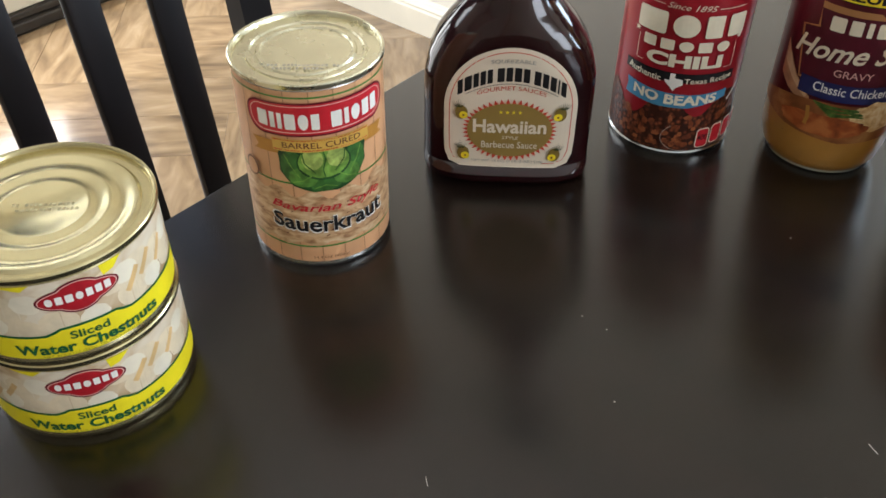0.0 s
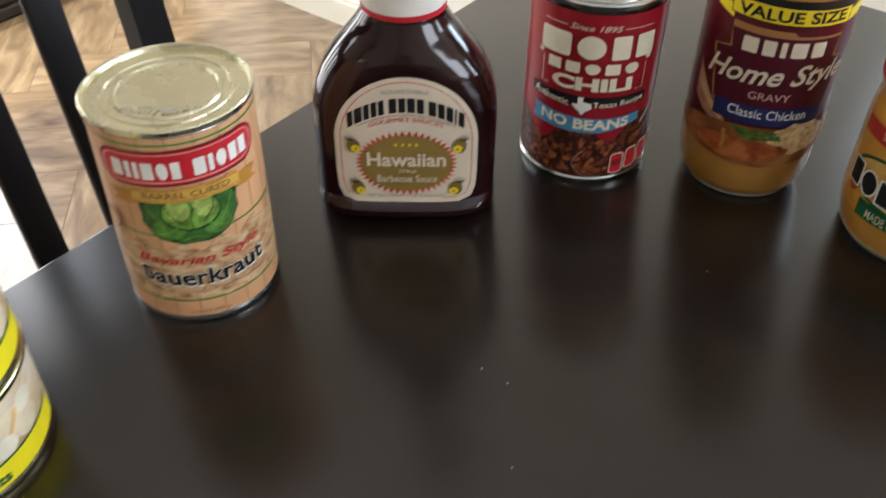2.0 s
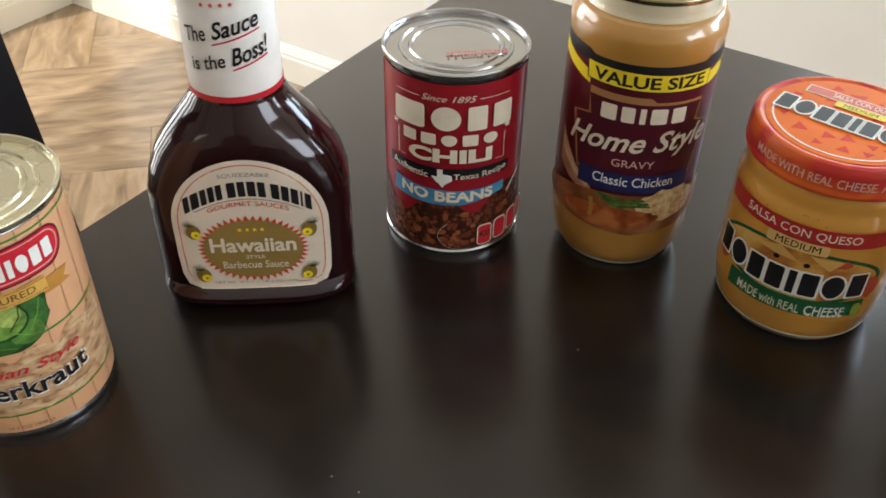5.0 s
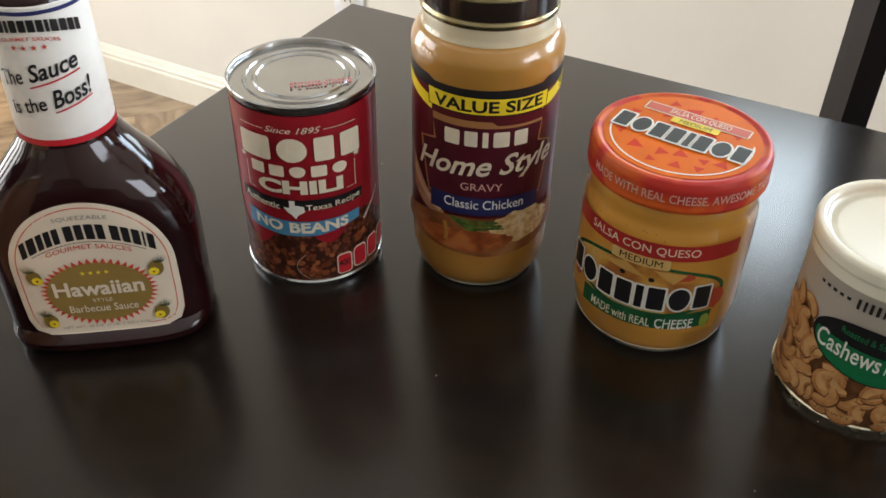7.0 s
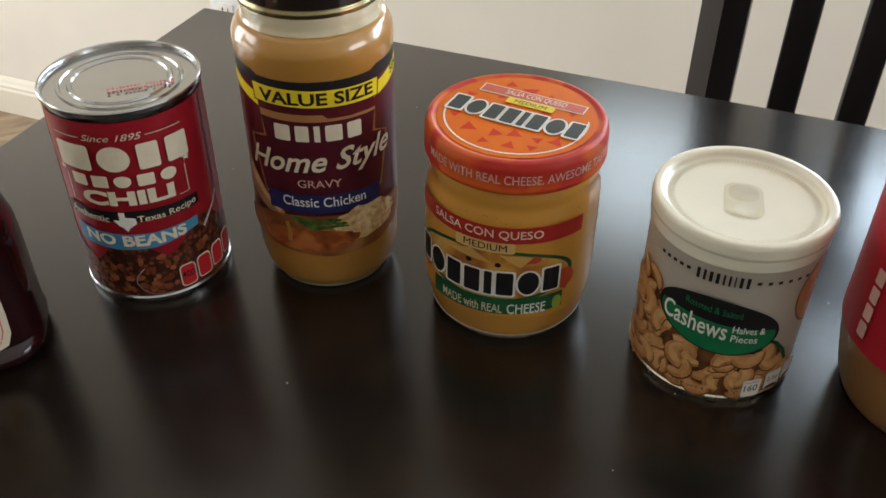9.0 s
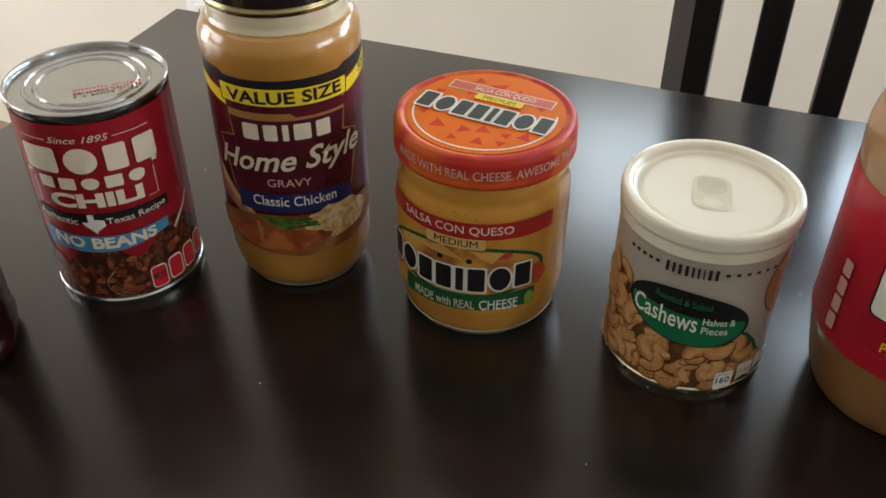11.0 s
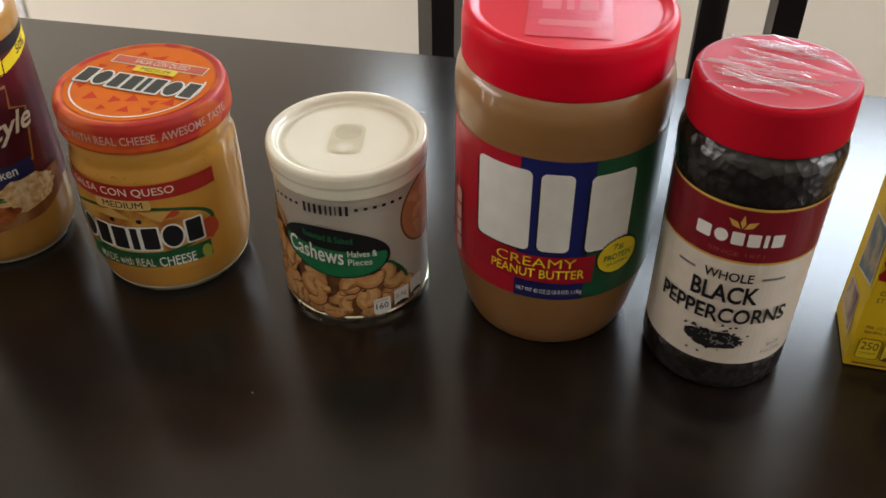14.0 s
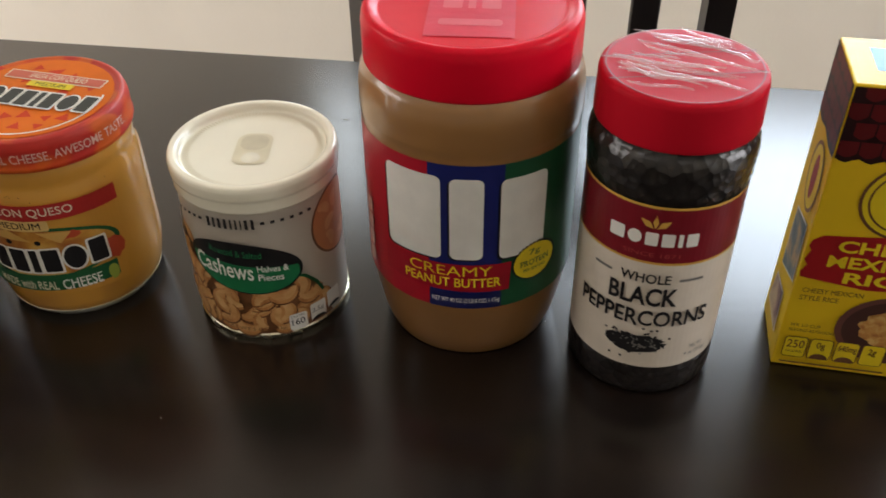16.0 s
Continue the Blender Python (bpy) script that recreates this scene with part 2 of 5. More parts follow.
SILL = mat("dark_bronze_metal", (0.045, 0.038, 0.032), 0.45, 0.3, var=0.2, scale=25)
TIN = mat("tin_plate", (0.42, 0.42, 0.41), 0.22, 1.0, var=0.05, scale=70, rvar=0.05)
GOLD_TIN = mat("lacquered_tin", (0.58, 0.51, 0.29), 0.25, 1.0, var=0.05, scale=60, rvar=0.05)
PALE_TIN = mat("pale_lacquered_tin", (0.66, 0.62, 0.45), 0.27, 1.0, var=0.05, scale=60, rvar=0.05)
# clear neck glass, the light inside it put into an opaque pale colour
GLASS_NECK = mat("milky_glass_neck", (0.66, 0.58, 0.40), 0.06, var=0.04, coat=1.0)
GLASS_EDGE = mat("clear_glass_edge", (0.55, 0.55, 0.45), 0.05, var=0.03, coat=1.0)
WHITE = ink("white", (0.78, 0.76, 0.70))
CREAM = ink("cream", (0.74, 0.66, 0.50))
BLACK = ink("black", (0.012, 0.011, 0.012))
RED = ink("red", (0.52, 0.018, 0.028))

# ---- room ----
T = 0.14
X1, Y0 = END_X, -4.4


def structure(name, bm, material, label, category, parent=None):
    ob = part(name, bm, material, parent, smooth=False)
    return tagged(ob, label, category, kind="structure")


def joined(*bms):
    out = bmesh.new()
    for b in bms:
        me = bpy.data.meshes.new("tmp")
        b.to_mesh(me)
        b.free()
        out.from_mesh(me)
        bpy.data.meshes.remove(me)
    return out


floor = structure("floor", box(SIDE_X - T, X1 + T, Y0 - T, FAR_Y + T, -0.10, -0.004), mat("floor_joint", (0.20, 0.14, 0.09), 0.8), "herringbone floor of mottled brown wood planks", "floor")
structure("wall_north", joined(box(SIDE_X - T, LOW_X0, FAR_Y, FAR_Y + T, 0, CEIL), box(LOW_X0, LOW_X1, FAR_Y, FAR_Y + T, 0, WIN_Z0), box(LOW_X0, LOW_X1, FAR_Y, FAR_Y + T, LOW_Z1, CEIL), box(LOW_X1, WIN_X0, FAR_Y, FAR_Y + T, 0, CEIL), box(WIN_X1, X1 + T, FAR_Y, FAR_Y + T, 0, CEIL),
                               box(WIN_X0, WIN_X1, FAR_Y, FAR_Y + T, 0, WIN_Z0), box(WIN_X0, WIN_X1, FAR_Y, FAR_Y + T, WIN_Z1, CEIL)), WALL, "cream painted wall with fine orange-peel texture", "wall")
structure("wall_west", joined(box(SIDE_X - T, SIDE_X, DOOR_Y1, FAR_Y, 0, CEIL), box(SIDE_X - T, SIDE_X, Y0, DOOR_Y0, 0, CEIL),
                              box(SIDE_X - T, SIDE_X, DOOR_Y0, DOOR_Y1, DOOR_Z1, CEIL)), WALL, "cream painted wall with a wide door opening", "wall")
# the opening in this wall is added, to let the fill lamp in
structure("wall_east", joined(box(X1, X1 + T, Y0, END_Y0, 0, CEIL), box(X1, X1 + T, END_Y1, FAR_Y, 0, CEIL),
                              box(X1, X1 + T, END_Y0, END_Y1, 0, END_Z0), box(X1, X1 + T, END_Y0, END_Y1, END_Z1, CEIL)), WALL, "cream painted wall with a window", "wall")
structure("wall_south", box(SIDE_X - T, X1 + T, Y0 - T, Y0, 0, CEIL), WALL, "plain cream painted wall", "wall")
structure("ceiling", box(SIDE_X - T, X1 + T, Y0 - T, FAR_Y + T, CEIL, CEIL + 0.1), CEILING, "plain white ceiling", "ceiling")


def skirting(length):
    """Baseboard with a stepped, rounded top, along +x, its face towards -y."""
    prof = [(0, 0), (-0.015, 0), (-0.015, 0.060), (-0.0125, 0.065), (-0.0125, 0.071), (-0.009, 0.076), (-0.006, 0.083), (-0.002, 0.088), (0, 0.089)]
    bm = bmesh.new()
    a, b = [bm.verts.new((0, y, z)) for y, z in prof], [bm.verts.new((length, y, z)) for y, z in prof]
    for i in range(len(prof) - 1):
        bm.faces.new((a[i], a[i + 1], b[i + 1], b[i]))
    bm.faces.new(a), bm.faces.new(b)
    bmesh.ops.recalc_face_normals(bm, faces=bm.faces[:])
    return bm


bb = structure("baseboard", skirting(X1 - SIDE_X), TRIM, "white stepped wooden baseboard along the wall", "baseboard")
bb.location = (SIDE_X, FAR_Y, 0)
bb2 = structure("baseboard_side", skirting(FAR_Y - DOOR_Y1 - 0.016), TRIM, "short white wooden baseboard beside the door", "baseboard")
bb2.matrix_world = pose(SIDE_X, DOOR_Y1, 0, 0, 0, 90)

# window in the far wall, above what the camera sees of it
win = structure("window_1", joined(box(WIN_X0, WIN_X1, FAR_Y + 0.02, FAR_Y + 0.07, WIN_Z0, WIN_Z0 + 0.05), box(WIN_X0, WIN_X1, FAR_Y + 0.02, FAR_Y + 0.07, WIN_Z1 - 0.05, WIN_Z1),
                                   box(WIN_X0, WIN_X0 + 0.05, FAR_Y + 0.02, FAR_Y + 0.07, WIN_Z0 + 0.05, WIN_Z1 - 0.05), box(WIN_X1 - 0.05, WIN_X1, FAR_Y + 0.02, FAR_Y + 0.07, WIN_Z0 + 0.05, WIN_Z1 - 0.05),
                                   box(0.905, 0.945, FAR_Y + 0.02, FAR_Y + 0.07, WIN_Z0 + 0.05, WIN_Z1 - 0.05)), TRIM, "white framed window letting in daylight", "window")

# unseen small window, added to frame the glare lamp
structure("window_3", joined(box(LOW_X0, LOW_X1, FAR_Y + 0.02, FAR_Y + 0.07, WIN_Z0, WIN_Z0 + 0.03), box(LOW_X0, LOW_X1, FAR_Y + 0.02, FAR_Y + 0.07, LOW_Z1 - 0.03, LOW_Z1),
                             box(LOW_X0, LOW_X0 + 0.03, FAR_Y + 0.02, FAR_Y + 0.07, WIN_Z0 + 0.03, LOW_Z1 - 0.03), box(LOW_X1 - 0.03, LOW_X1, FAR_Y + 0.02, FAR_Y + 0.07, WIN_Z0 + 0.03, LOW_Z1 - 0.03)), TRIM, "small white framed window", "window")
# unseen frame round the added fill lamp in the end wall
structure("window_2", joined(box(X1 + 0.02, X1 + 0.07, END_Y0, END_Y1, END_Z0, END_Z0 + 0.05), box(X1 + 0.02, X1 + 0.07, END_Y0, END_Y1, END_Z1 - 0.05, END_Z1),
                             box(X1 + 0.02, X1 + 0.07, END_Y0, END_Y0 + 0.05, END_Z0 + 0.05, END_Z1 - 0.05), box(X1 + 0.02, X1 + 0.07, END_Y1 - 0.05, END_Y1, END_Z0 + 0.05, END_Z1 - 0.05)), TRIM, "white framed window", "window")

# glazed door: dark sill, white leaf with a glass pane
door = thing("door_1", (0, 0, 0), "white glazed patio door on a dark metal sill", "door")
door["kind"] = "structure"
dx = SIDE_X - 0.05
part("sill", joined(box(SIDE_X - 0.075, SIDE_X - 0.004, DOOR_Y0, DOOR_Y1 - 0.002, 0, 0.028, 0.004), box(SIDE_X - 0.075, SIDE_X - 0.018, DOOR_Y0, DOOR_Y1 - 0.002, 0.0285, 0.047, 0.004)), SILL, door, "dark bronze metal sill", smooth=False)
for nm, y0, y1, z0, z1 in (("bottom_rail", DOOR_Y0, DOOR_Y1, 0.048, 0.26), ("top_rail", DOOR_Y0, DOOR_Y1, 1.94, DOOR_Z1), ("stile", DOOR_Y0, DOOR_Y0 + 0.11, 0.261, 1.939), ("stile", DOOR_Y1 - 0.11, DOOR_Y1, 0.261, 1.939)):
    part(nm, box(dx - 0.02, dx + 0.02, y0 + 0.001, y1 - 0.001, z0, z1, 0.003), TRIM, door, smooth=False)

# power outlet on the far wall
outlet = thing("power_outlet", (-0.915, FAR_Y, 0.33), "white plastic double power outlet plate on the wall", "outlet")
part("plate", box(-0.035, 0.035, -0.006, 0, -0.057, 0.057, 0.003), mat("outlet_plastic", (0.80, 0.80, 0.80), 0.3), outlet)
for s in (-0.021, 0.021):
    part("socket", box(-0.017, 0.017, -0.0085, -0.0062, s - 0.014, s + 0.014, 0.001), WHITE, outlet)
    for d in (-0.006, 0.006):
        part("slot", box(d - 0.001, d + 0.001, -0.0092, -0.0087, s - 0.002, s + 0.006), BLACK, outlet, smooth=False)

# ---- table ----
TOP, TX0, TX1, TY0, TY1 = 0.75, -0.3895, 1.16, -0.50, 0.7755
table = thing("dining_table", (0, 0, 0), "dark espresso wooden dining table with satin finish", "table")
part("tabletop", box(TX0, TX1, TY0, TY1, TOP - 0.032, TOP, 0.0022, 3), TABLE, table, "satin espresso tabletop")
for nm, a in (("apron", (TX0 + 0.06, TX1 - 0.06, TY1 - 0.085, TY1 - 0.063)), ("apron", (TX0 + 0.06, TX1 - 0.06, TY0 + 0.063, TY0 + 0.085)),
              ("apron", (TX0 + 0.06, TX0 + 0.082, TY0 + 0.086, TY1 - 0.086)), ("apron", (TX1 - 0.082, TX1 - 0.06, TY0 + 0.086, TY1 - 0.086))):
    part(nm, box(*a, TOP - 0.12, TOP - 0.0325, 0.002), TABLE, table)
for x in (TX0 + 0.09, TX1 - 0.15):
    for y in (TY0 + 0.09, TY1 - 0.15):
        part("leg", box(x, x + 0.058, y, y + 0.058, 0, TOP - 0.121, 0.004), TABLE, table)


# ---- chairs: slatted back, local +y away from the table, x along the back ----
def chair(place, turn, posts, slats, chamfer, rake, label, deep=0.045, slat_y=(0.008, 0.030)):
    ch = thing("dining_chair", place, label, "chair", "chairs round the table", turn)
    x0, x1 = posts[0][0], posts[1][1]

    def lean(bm, z0=0.45):
        for v in bm.verts:
            v.co.y += rake * max(0, v.co.z - z0)
        return bm
    for i, (a, b) in enumerate(posts):
        bm = box(a, b, 0, deep, 0, 0.98, 0.0)
        bmesh.ops.bisect_plane(bm, geom=bm.verts[:] + bm.edges[:] + bm.faces[:], plane_co=(0, 0, 0.45), plane_no=(0, 0, 1))
        if chamfer and i == 0:
            for v in bm.verts:
                if v.co.x < (a + b) / 2:
                    if v.co.y < 0.01:
                        v.co.x += 0.021
            for v in bm.verts:
                if v.co.y > 0.02 and v.co.x < (a + b) / 2:
                    v.co.y -= 0.012
        part("post", lean(bm), CHAIR, ch, smooth=False)
    for a, b in slats:
        bm = box(a, b, *slat_y, 0.51, 0.90, 0.004)
        part("slat", lean(bm), CHAIR, ch)
    part("top_rail", lean(box(x0 + 0.03, x1 - 0.03, 0.002, 0.8 * deep, 0.9005, 0.972, 0.006)), CHAIR, ch)
    part("lower_rail", lean(box(x0 + 0.045, x1 - 0.042, 0.003, 0.75 * deep, 0.47, 0.509, 0.003)), CHAIR, ch)
    part("seat", box(x0 + 0.005, x1 - 0.005, -0.41, -0.001, 0.430, 0.462, 0.008), CHAIR, ch)
    for a in (x0 + 0.02, x1 - 0.058):
        part("leg", box(a, a + 0.038, -0.395, -0.357, 0, 0.4295, 0.003), CHAIR, ch)
    for a in (x0 + 0.025, x1 - 0.05):
        part("stretcher", box(a, a + 0.02, -0.356, -0.001, 0.17, 0.20, 0.003), CHAIR, ch)
    return ch


FAR_SLATS = [(a, a + 0.0255) for a in (0.079, 0.1395, 0.204, 0.2695)]
chair((-0.002, 0.948, 0), 0, [(0.003, 0.046), (0.3345, 0.3585)], FAR_SLATS, True, 0.0, "dark painted slat-back dining chair tucked under the table")
# the side chair faces the table end; its local x runs along -y of the room
chair((-0.531, 0.009, 0), 90, [(-0.025, 0.005), (0.4030, 0.4325)], [(0.0680 + 0.0650 * i, 0.0950 + 0.0650 * i) for i in range(5)], False, 0.145, "dark painted slat-back dining chair by the sunlit floor", 0.020, (0.003, 0.014))

# ---- goods on the table ----
def can_lid(r, z, rings, inset=0.0028, tin=TIN):
    """Can end with a rolled seam and pressed rings."""
    prof = [(r - 0.0006, z - 0.0032), (r, z - 0.0026), (r, z - 0.0006), (r - 0.0005, z), (r - 0.0013, z), (r - 0.0019, z - 0.0006), (r - 0.0023, z - inset)]
    for q, h in rings:
        prof.append((q, z - inset + h))
    prof.append((0, prof[-1][1]))
    return lathe(prof, 96)


def can_shell(r, h, rim):
    prof = [(0, 0.002), (rim - 0.003, 0.002), (rim - 0.0015, 0.0), (rim - 0.0004, 0.0), (rim, 0.0006), (rim, 0.0028), (r, 0.0036), (r, h - 0.0036), (rim - 0.0008, h - 0.0032)]
    return lathe(prof, 96)


def sleeve(r, z0, z1, a0=None, a1=None, off=0.00025):
    """Paper wrapped round a body."""
    prof = [(r + off, z0), (r + off, z1)]
    return lathe(prof, 96)


SEAM_RINGS = [(0.030, 0.0), (0.0295, 0.0009), (0.0283, 0.0009), (0.0277, 0.0001), (0.0250, 0.0001), (0.0243, 0.0010), (0.0229, 0.0010), (0.0222, 0.0002)]

WIDE_RINGS = [(0.0464 * q, h) for q, h in ((0.86, 0.0), (0.83, 0.0012), (0.78, 0.0012), (0.74, 0.0001), (0.65, 0.0001), (0.61, 0.0013), (0.56, 0.0013), (0.52, 0.0002), (0.45, 0.0002), (0.42, 0.0011), (0.385, 0.0011), (0.36, 0.0005))]

kraut = thing("sauerkraut_can", (-0.3179, 0.2542, TOP), "tin can of sauerkraut with a tan barrel label", "can")
part("shell", can_shell(0.0371, 0.1125, 0.0376), TIN, kraut)
part("lid", can_lid(0.0384, 0.1125, SEAM_RINGS), PALE_TIN, kraut, "pale gold tin end with pressed rings")
KRAUT_TAN = mat("barrel_tan_paper", (0.64, 0.345, 0.175), 0.42, var=0.10, scale=50, stretch=(1, 1, 0.2))
kraut_label = part("label", sleeve(0.0371, 0.0042, 0.1083), KRAUT_TAN, kraut, "tan barrel-stave paper label")

chili = thing("chili_can", (-0.2208, 0.4734, TOP), "tin can of chili with a red label", "can")
part("shell", can_shell(0.0371, 0.1127, 0.0381), TIN, chili)
part("lid", can_lid(0.0384, 0.1127, SEAM_RINGS), TIN, chili, "silver tin end with pressed rings and red print")
CHILI_RED = mat("chili_red_paper", (0.29, 0.009, 0.017), 0.33, var=0.10, scale=25)
chili_label = part("label", sleeve(0.0371, 0.0042, 0.1070), CHILI_RED, chili, "glossy red paper label")

CHEST_R = 0.0452
chest = thing("water_chestnut_can", (-0.3254, 0.1097, TOP), "squat can of sliced water chestnuts with yellow label", "can", "stacked water chestnut cans")
part("shell", can_shell(CHEST_R, 0.0480, 0.0457), GOLD_TIN, chest)
part("lid", can_lid(0.0464, 0.0480, WIDE_RINGS), GOLD_TIN, chest, "pale gold tin end with pressed rings")
CHEST_PHOTO = ramp_mat("chestnut_picture", [(0.30, (0.44, 0.28, 0.14)), (0.45, (0.62, 0.48, 0.31)), (0.62, (0.74, 0.64, 0.49))], 55, 0.35, stretch=(1, 1, 1.4), detail=3)
chest_label = part("label", sleeve(CHEST_R, 0.0042, 0.0438), CHEST_PHOTO, chest, "label with cream chestnut picture over yellow band")

heinz = thing("gravy_jar", (-0.1353, 0.5140, TOP), "glass jar of chicken gravy with dark red label", "jar")
HEINZ_R = lambda z: 0.0378
GRAVY = mat("chicken_gravy", (0.42, 0.205, 0.036), 0.30, var=0.10, scale=30, coat=1.0)
part("jar", lathe(rounded([(0, 0.003), (0.027, 0.002), (0.0305, 0.0), (0.0350, 0.006), (0.0375, 0.018), (0.0375, 0.124), (0.0382, 0.130), (0.0382, 0.1375), (0.0350, 0.1430), (0.0330, 0.1440)], radius=0.005), 96), GRAVY, heinz, "glass jar full of tan gravy")
part("glass_foot", lathe([(0.0303, 0.0), (0.0318, 0.0008), (0.0331, 0.0042), (0.0326, 0.0042)], 96), GLASS_EDGE, heinz, "clear glass foot")
part("lid", lathe(rounded([(0.0300, 0.1525), (0.0336, 0.1525), (0.0338, 0.1550), (0.0330, 0.1560), (0.0330, 0.1665), (0.0320, 0.1690), (0.0303, 0.1692), (0.0288, 0.1678), (0, 0.1678)], radius=0.001), 96), mat("gold_black_cap", (0.36, 0.31, 0.17), 0.25, 1.0, var=0.06), heinz, "metal twist cap")
part("neck", lathe(rounded([(0.0322, 0.1436), (0.0333, 0.1440), (0.0327, 0.1470), (0.0329, 0.1500), (0.0327, 0.1528), (0.0310, 0.1530)], radius=0.0012), 96), GLASS_NECK, heinz, "clear glass neck")
part("cap_band", lathe([(0.03315, 0.1566), (0.03315, 0.1658)], 96), mat("cap_dark_band", (0.035, 0.022, 0.018), 0.22, 0.6, coat=0.6), heinz, "dark band round the cap")
MAROON = mat("maroon_label", (0.095, 0.008, 0.014), 0.30, var=0.25, scale=18)

queso = thing("queso_dip_jar", (-0.0335, 0.5179, TOP), "glass jar of yellow queso dip with orange lid", "jar")
QUESO = mat("queso_sauce", (0.62, 0.30, 0.045), 0.30, var=0.06, scale=25, coat=1.0)
part("jar", lathe(rounded([(0, 0.004), (0.034, 0.002), (0.0370, 0.0), (0.0402, 0.006), (0.0427, 0.020), (0.0428, 0.060), (0.0424, 0.074), (0.0408, 0.081), (0.0412, 0.086), (0.0395, 0.093)], radius=0.006), 96), QUESO, queso, "glass jar full of yellow cheese dip")
part("glass_foot", lathe([(0.0368, 0.0), (0.0382, 0.0008), (0.0396, 0.0040), (0.0390, 0.0040)], 96), GLASS_EDGE, queso, "clear glass foot")
LID_ORANGE = ramp_mat("orange_lid_print", [(0.44, (0.62, 0.10, 0.012)), (0.50, (0.58, 0.06, 0.012)), (0.56, (0.50, 0.025, 0.016))], 60, 0.42, detail=0)
part("lid", lathe(rounded([(0.0405, 0.0905), (0.0428, 0.0905), (0.0434, 0.0925), (0.0430, 0.0945), (0.0430, 0.1030), (0.0418, 0.1065), (0.0400, 0.1072), (0.0380, 0.1062), (0.0, 0.1062)], radius=0.0016), 96), LID_ORANGE, queso, "orange and red printed metal twist lid")

cash = thing("cashew_can", (0.0733, 0.5156, TOP), "short cardboard can of cashews with white plastic lid", "can")
CASH_PAPER = mat("silver_white_paper", (0.53, 0.475, 0.40), 0.38, 0.1, var=0.05, scale=20)
part("shell", can_shell(0.0381, 0.081, 0.0390), PALE_TIN, cash)
cash_label = part("label", sleeve(0.0381, 0.0034, 0.079), CASH_PAPER, cash, "silvery white label with cashew picture")
LID_WHITE = mat("white_plastic_lid", (0.88, 0.84, 0.68), 0.2, var=0.03, scale=30, coat=0.5)
part("lid", lathe(rounded([(0.0384, 0.0780), (0.0390, 0.0775), (0.0394, 0.0785), (0.0394, 0.0838), (0.0400, 0.0852), (0.0400, 0.0898), (0.0392, 0.0920), (0.0362, 0.0920), (0.0350, 0.0908), (0.0343, 0.0882), (0.0, 0.0876)], radius=0.0014), 96), LID_WHITE, cash, "white translucent plastic lid")

jif = thing("peanut_butter_jar", (0.1763, 0.5220, TOP), "large plastic jar of peanut butter with red lid", "jar")
PEANUT = mat("peanut_butter", (0.285, 0.138, 0.045), 0.32, var=0.08, scale=30, coat=0.6)
JIF_R = lambda z: 0.0490
part("jar", lathe(rounded([(0, 0.003), (0.039, 0.002), (0.0405, 0.0), (0.0436, 0.008), (0.0474, 0.028), (0.0488, 0.039), (0.0490, 0.118), (0.0495, 0.121), (0.0495, 0.133), (0.0478, 0.140), (0.0455, 0.1430)], radius=0.006), 96), PEANUT, jif, "clear plastic jar full of peanut butter")
LID_RED = mat("red_plastic_lid", (0.62, 0.005, 0.020), 0.30, var=0.05, scale=20, spec=0.07, bump=0.30, bscale=28, coat=0.06)
bm = lathe(rounded([(0.0445, 0.1425), (0.0462, 0.1420), (0.0468, 0.1430), (0.0468, 0.1600), (0.0458, 0.1638), (0.0438, 0.1650), (0.0412, 0.1640), (0.0395, 0.1629), (0, 0.1626)], radius=0.002), 180)
for v in bm.verts:                       # fine ribs round the skirt
    r = math.hypot(v.co.x, v.co.y)
    if 0.145 < v.co.z < 0.158 and r > 0.046 and round(math.atan2(v.co.y, v.co.x) / (2 * math.pi) * 180) % 2:
        v.co.x *= 0.993
        v.co.y *= 0.993
part("lid", bm, LID_RED, jif, "ribbed red plastic screw lid")

pepper = thing("peppercorn_jar", (0.2626, 0.4996, TOP), "clear jar of black peppercorns with red shaker cap", "jar")
PEPPER = ramp_mat("peppercorn_mass", [(0.0, (0.030, 0.024, 0.020)), (0.35, (0.014, 0.011, 0.010)), (0.8, (0.004, 0.003, 0.003))], 230, 0.3, "cells", bump=1.0, coat=0.5)
part("jar", lathe(rounded([(0, 0.002), (0.029, 0.0015), (0.0320, 0.0), (0.0342, 0.004), (0.0342, 0.016), (0.0336, 0.019), (0.0336, 0.108), (0.0342, 0.110), (0.0347, 0.116), (0.0350, 0.1235), (0.0342, 0.1275), (0.0322, 0.1300), (0.0318, 0.1335)], radius=0.0025), 96), PEPPER, pepper, "clear jar packed with black peppercorns")
CAP_RED = mat("red_shaker_cap", (0.50, 0.008, 0.020), 0.40, var=0.05, scale=20, spec=0.05)
part("cap", lathe(rounded([(0.0312, 0.1322), (0.0334, 0.1322), (0.0337, 0.1335), (0.0332, 0.1508), (0.0325, 0.1527), (0.0310, 0.1532), (0, 0.1532)], radius=0.0015), 96), CAP_RED, pepper, "red plastic flap cap")

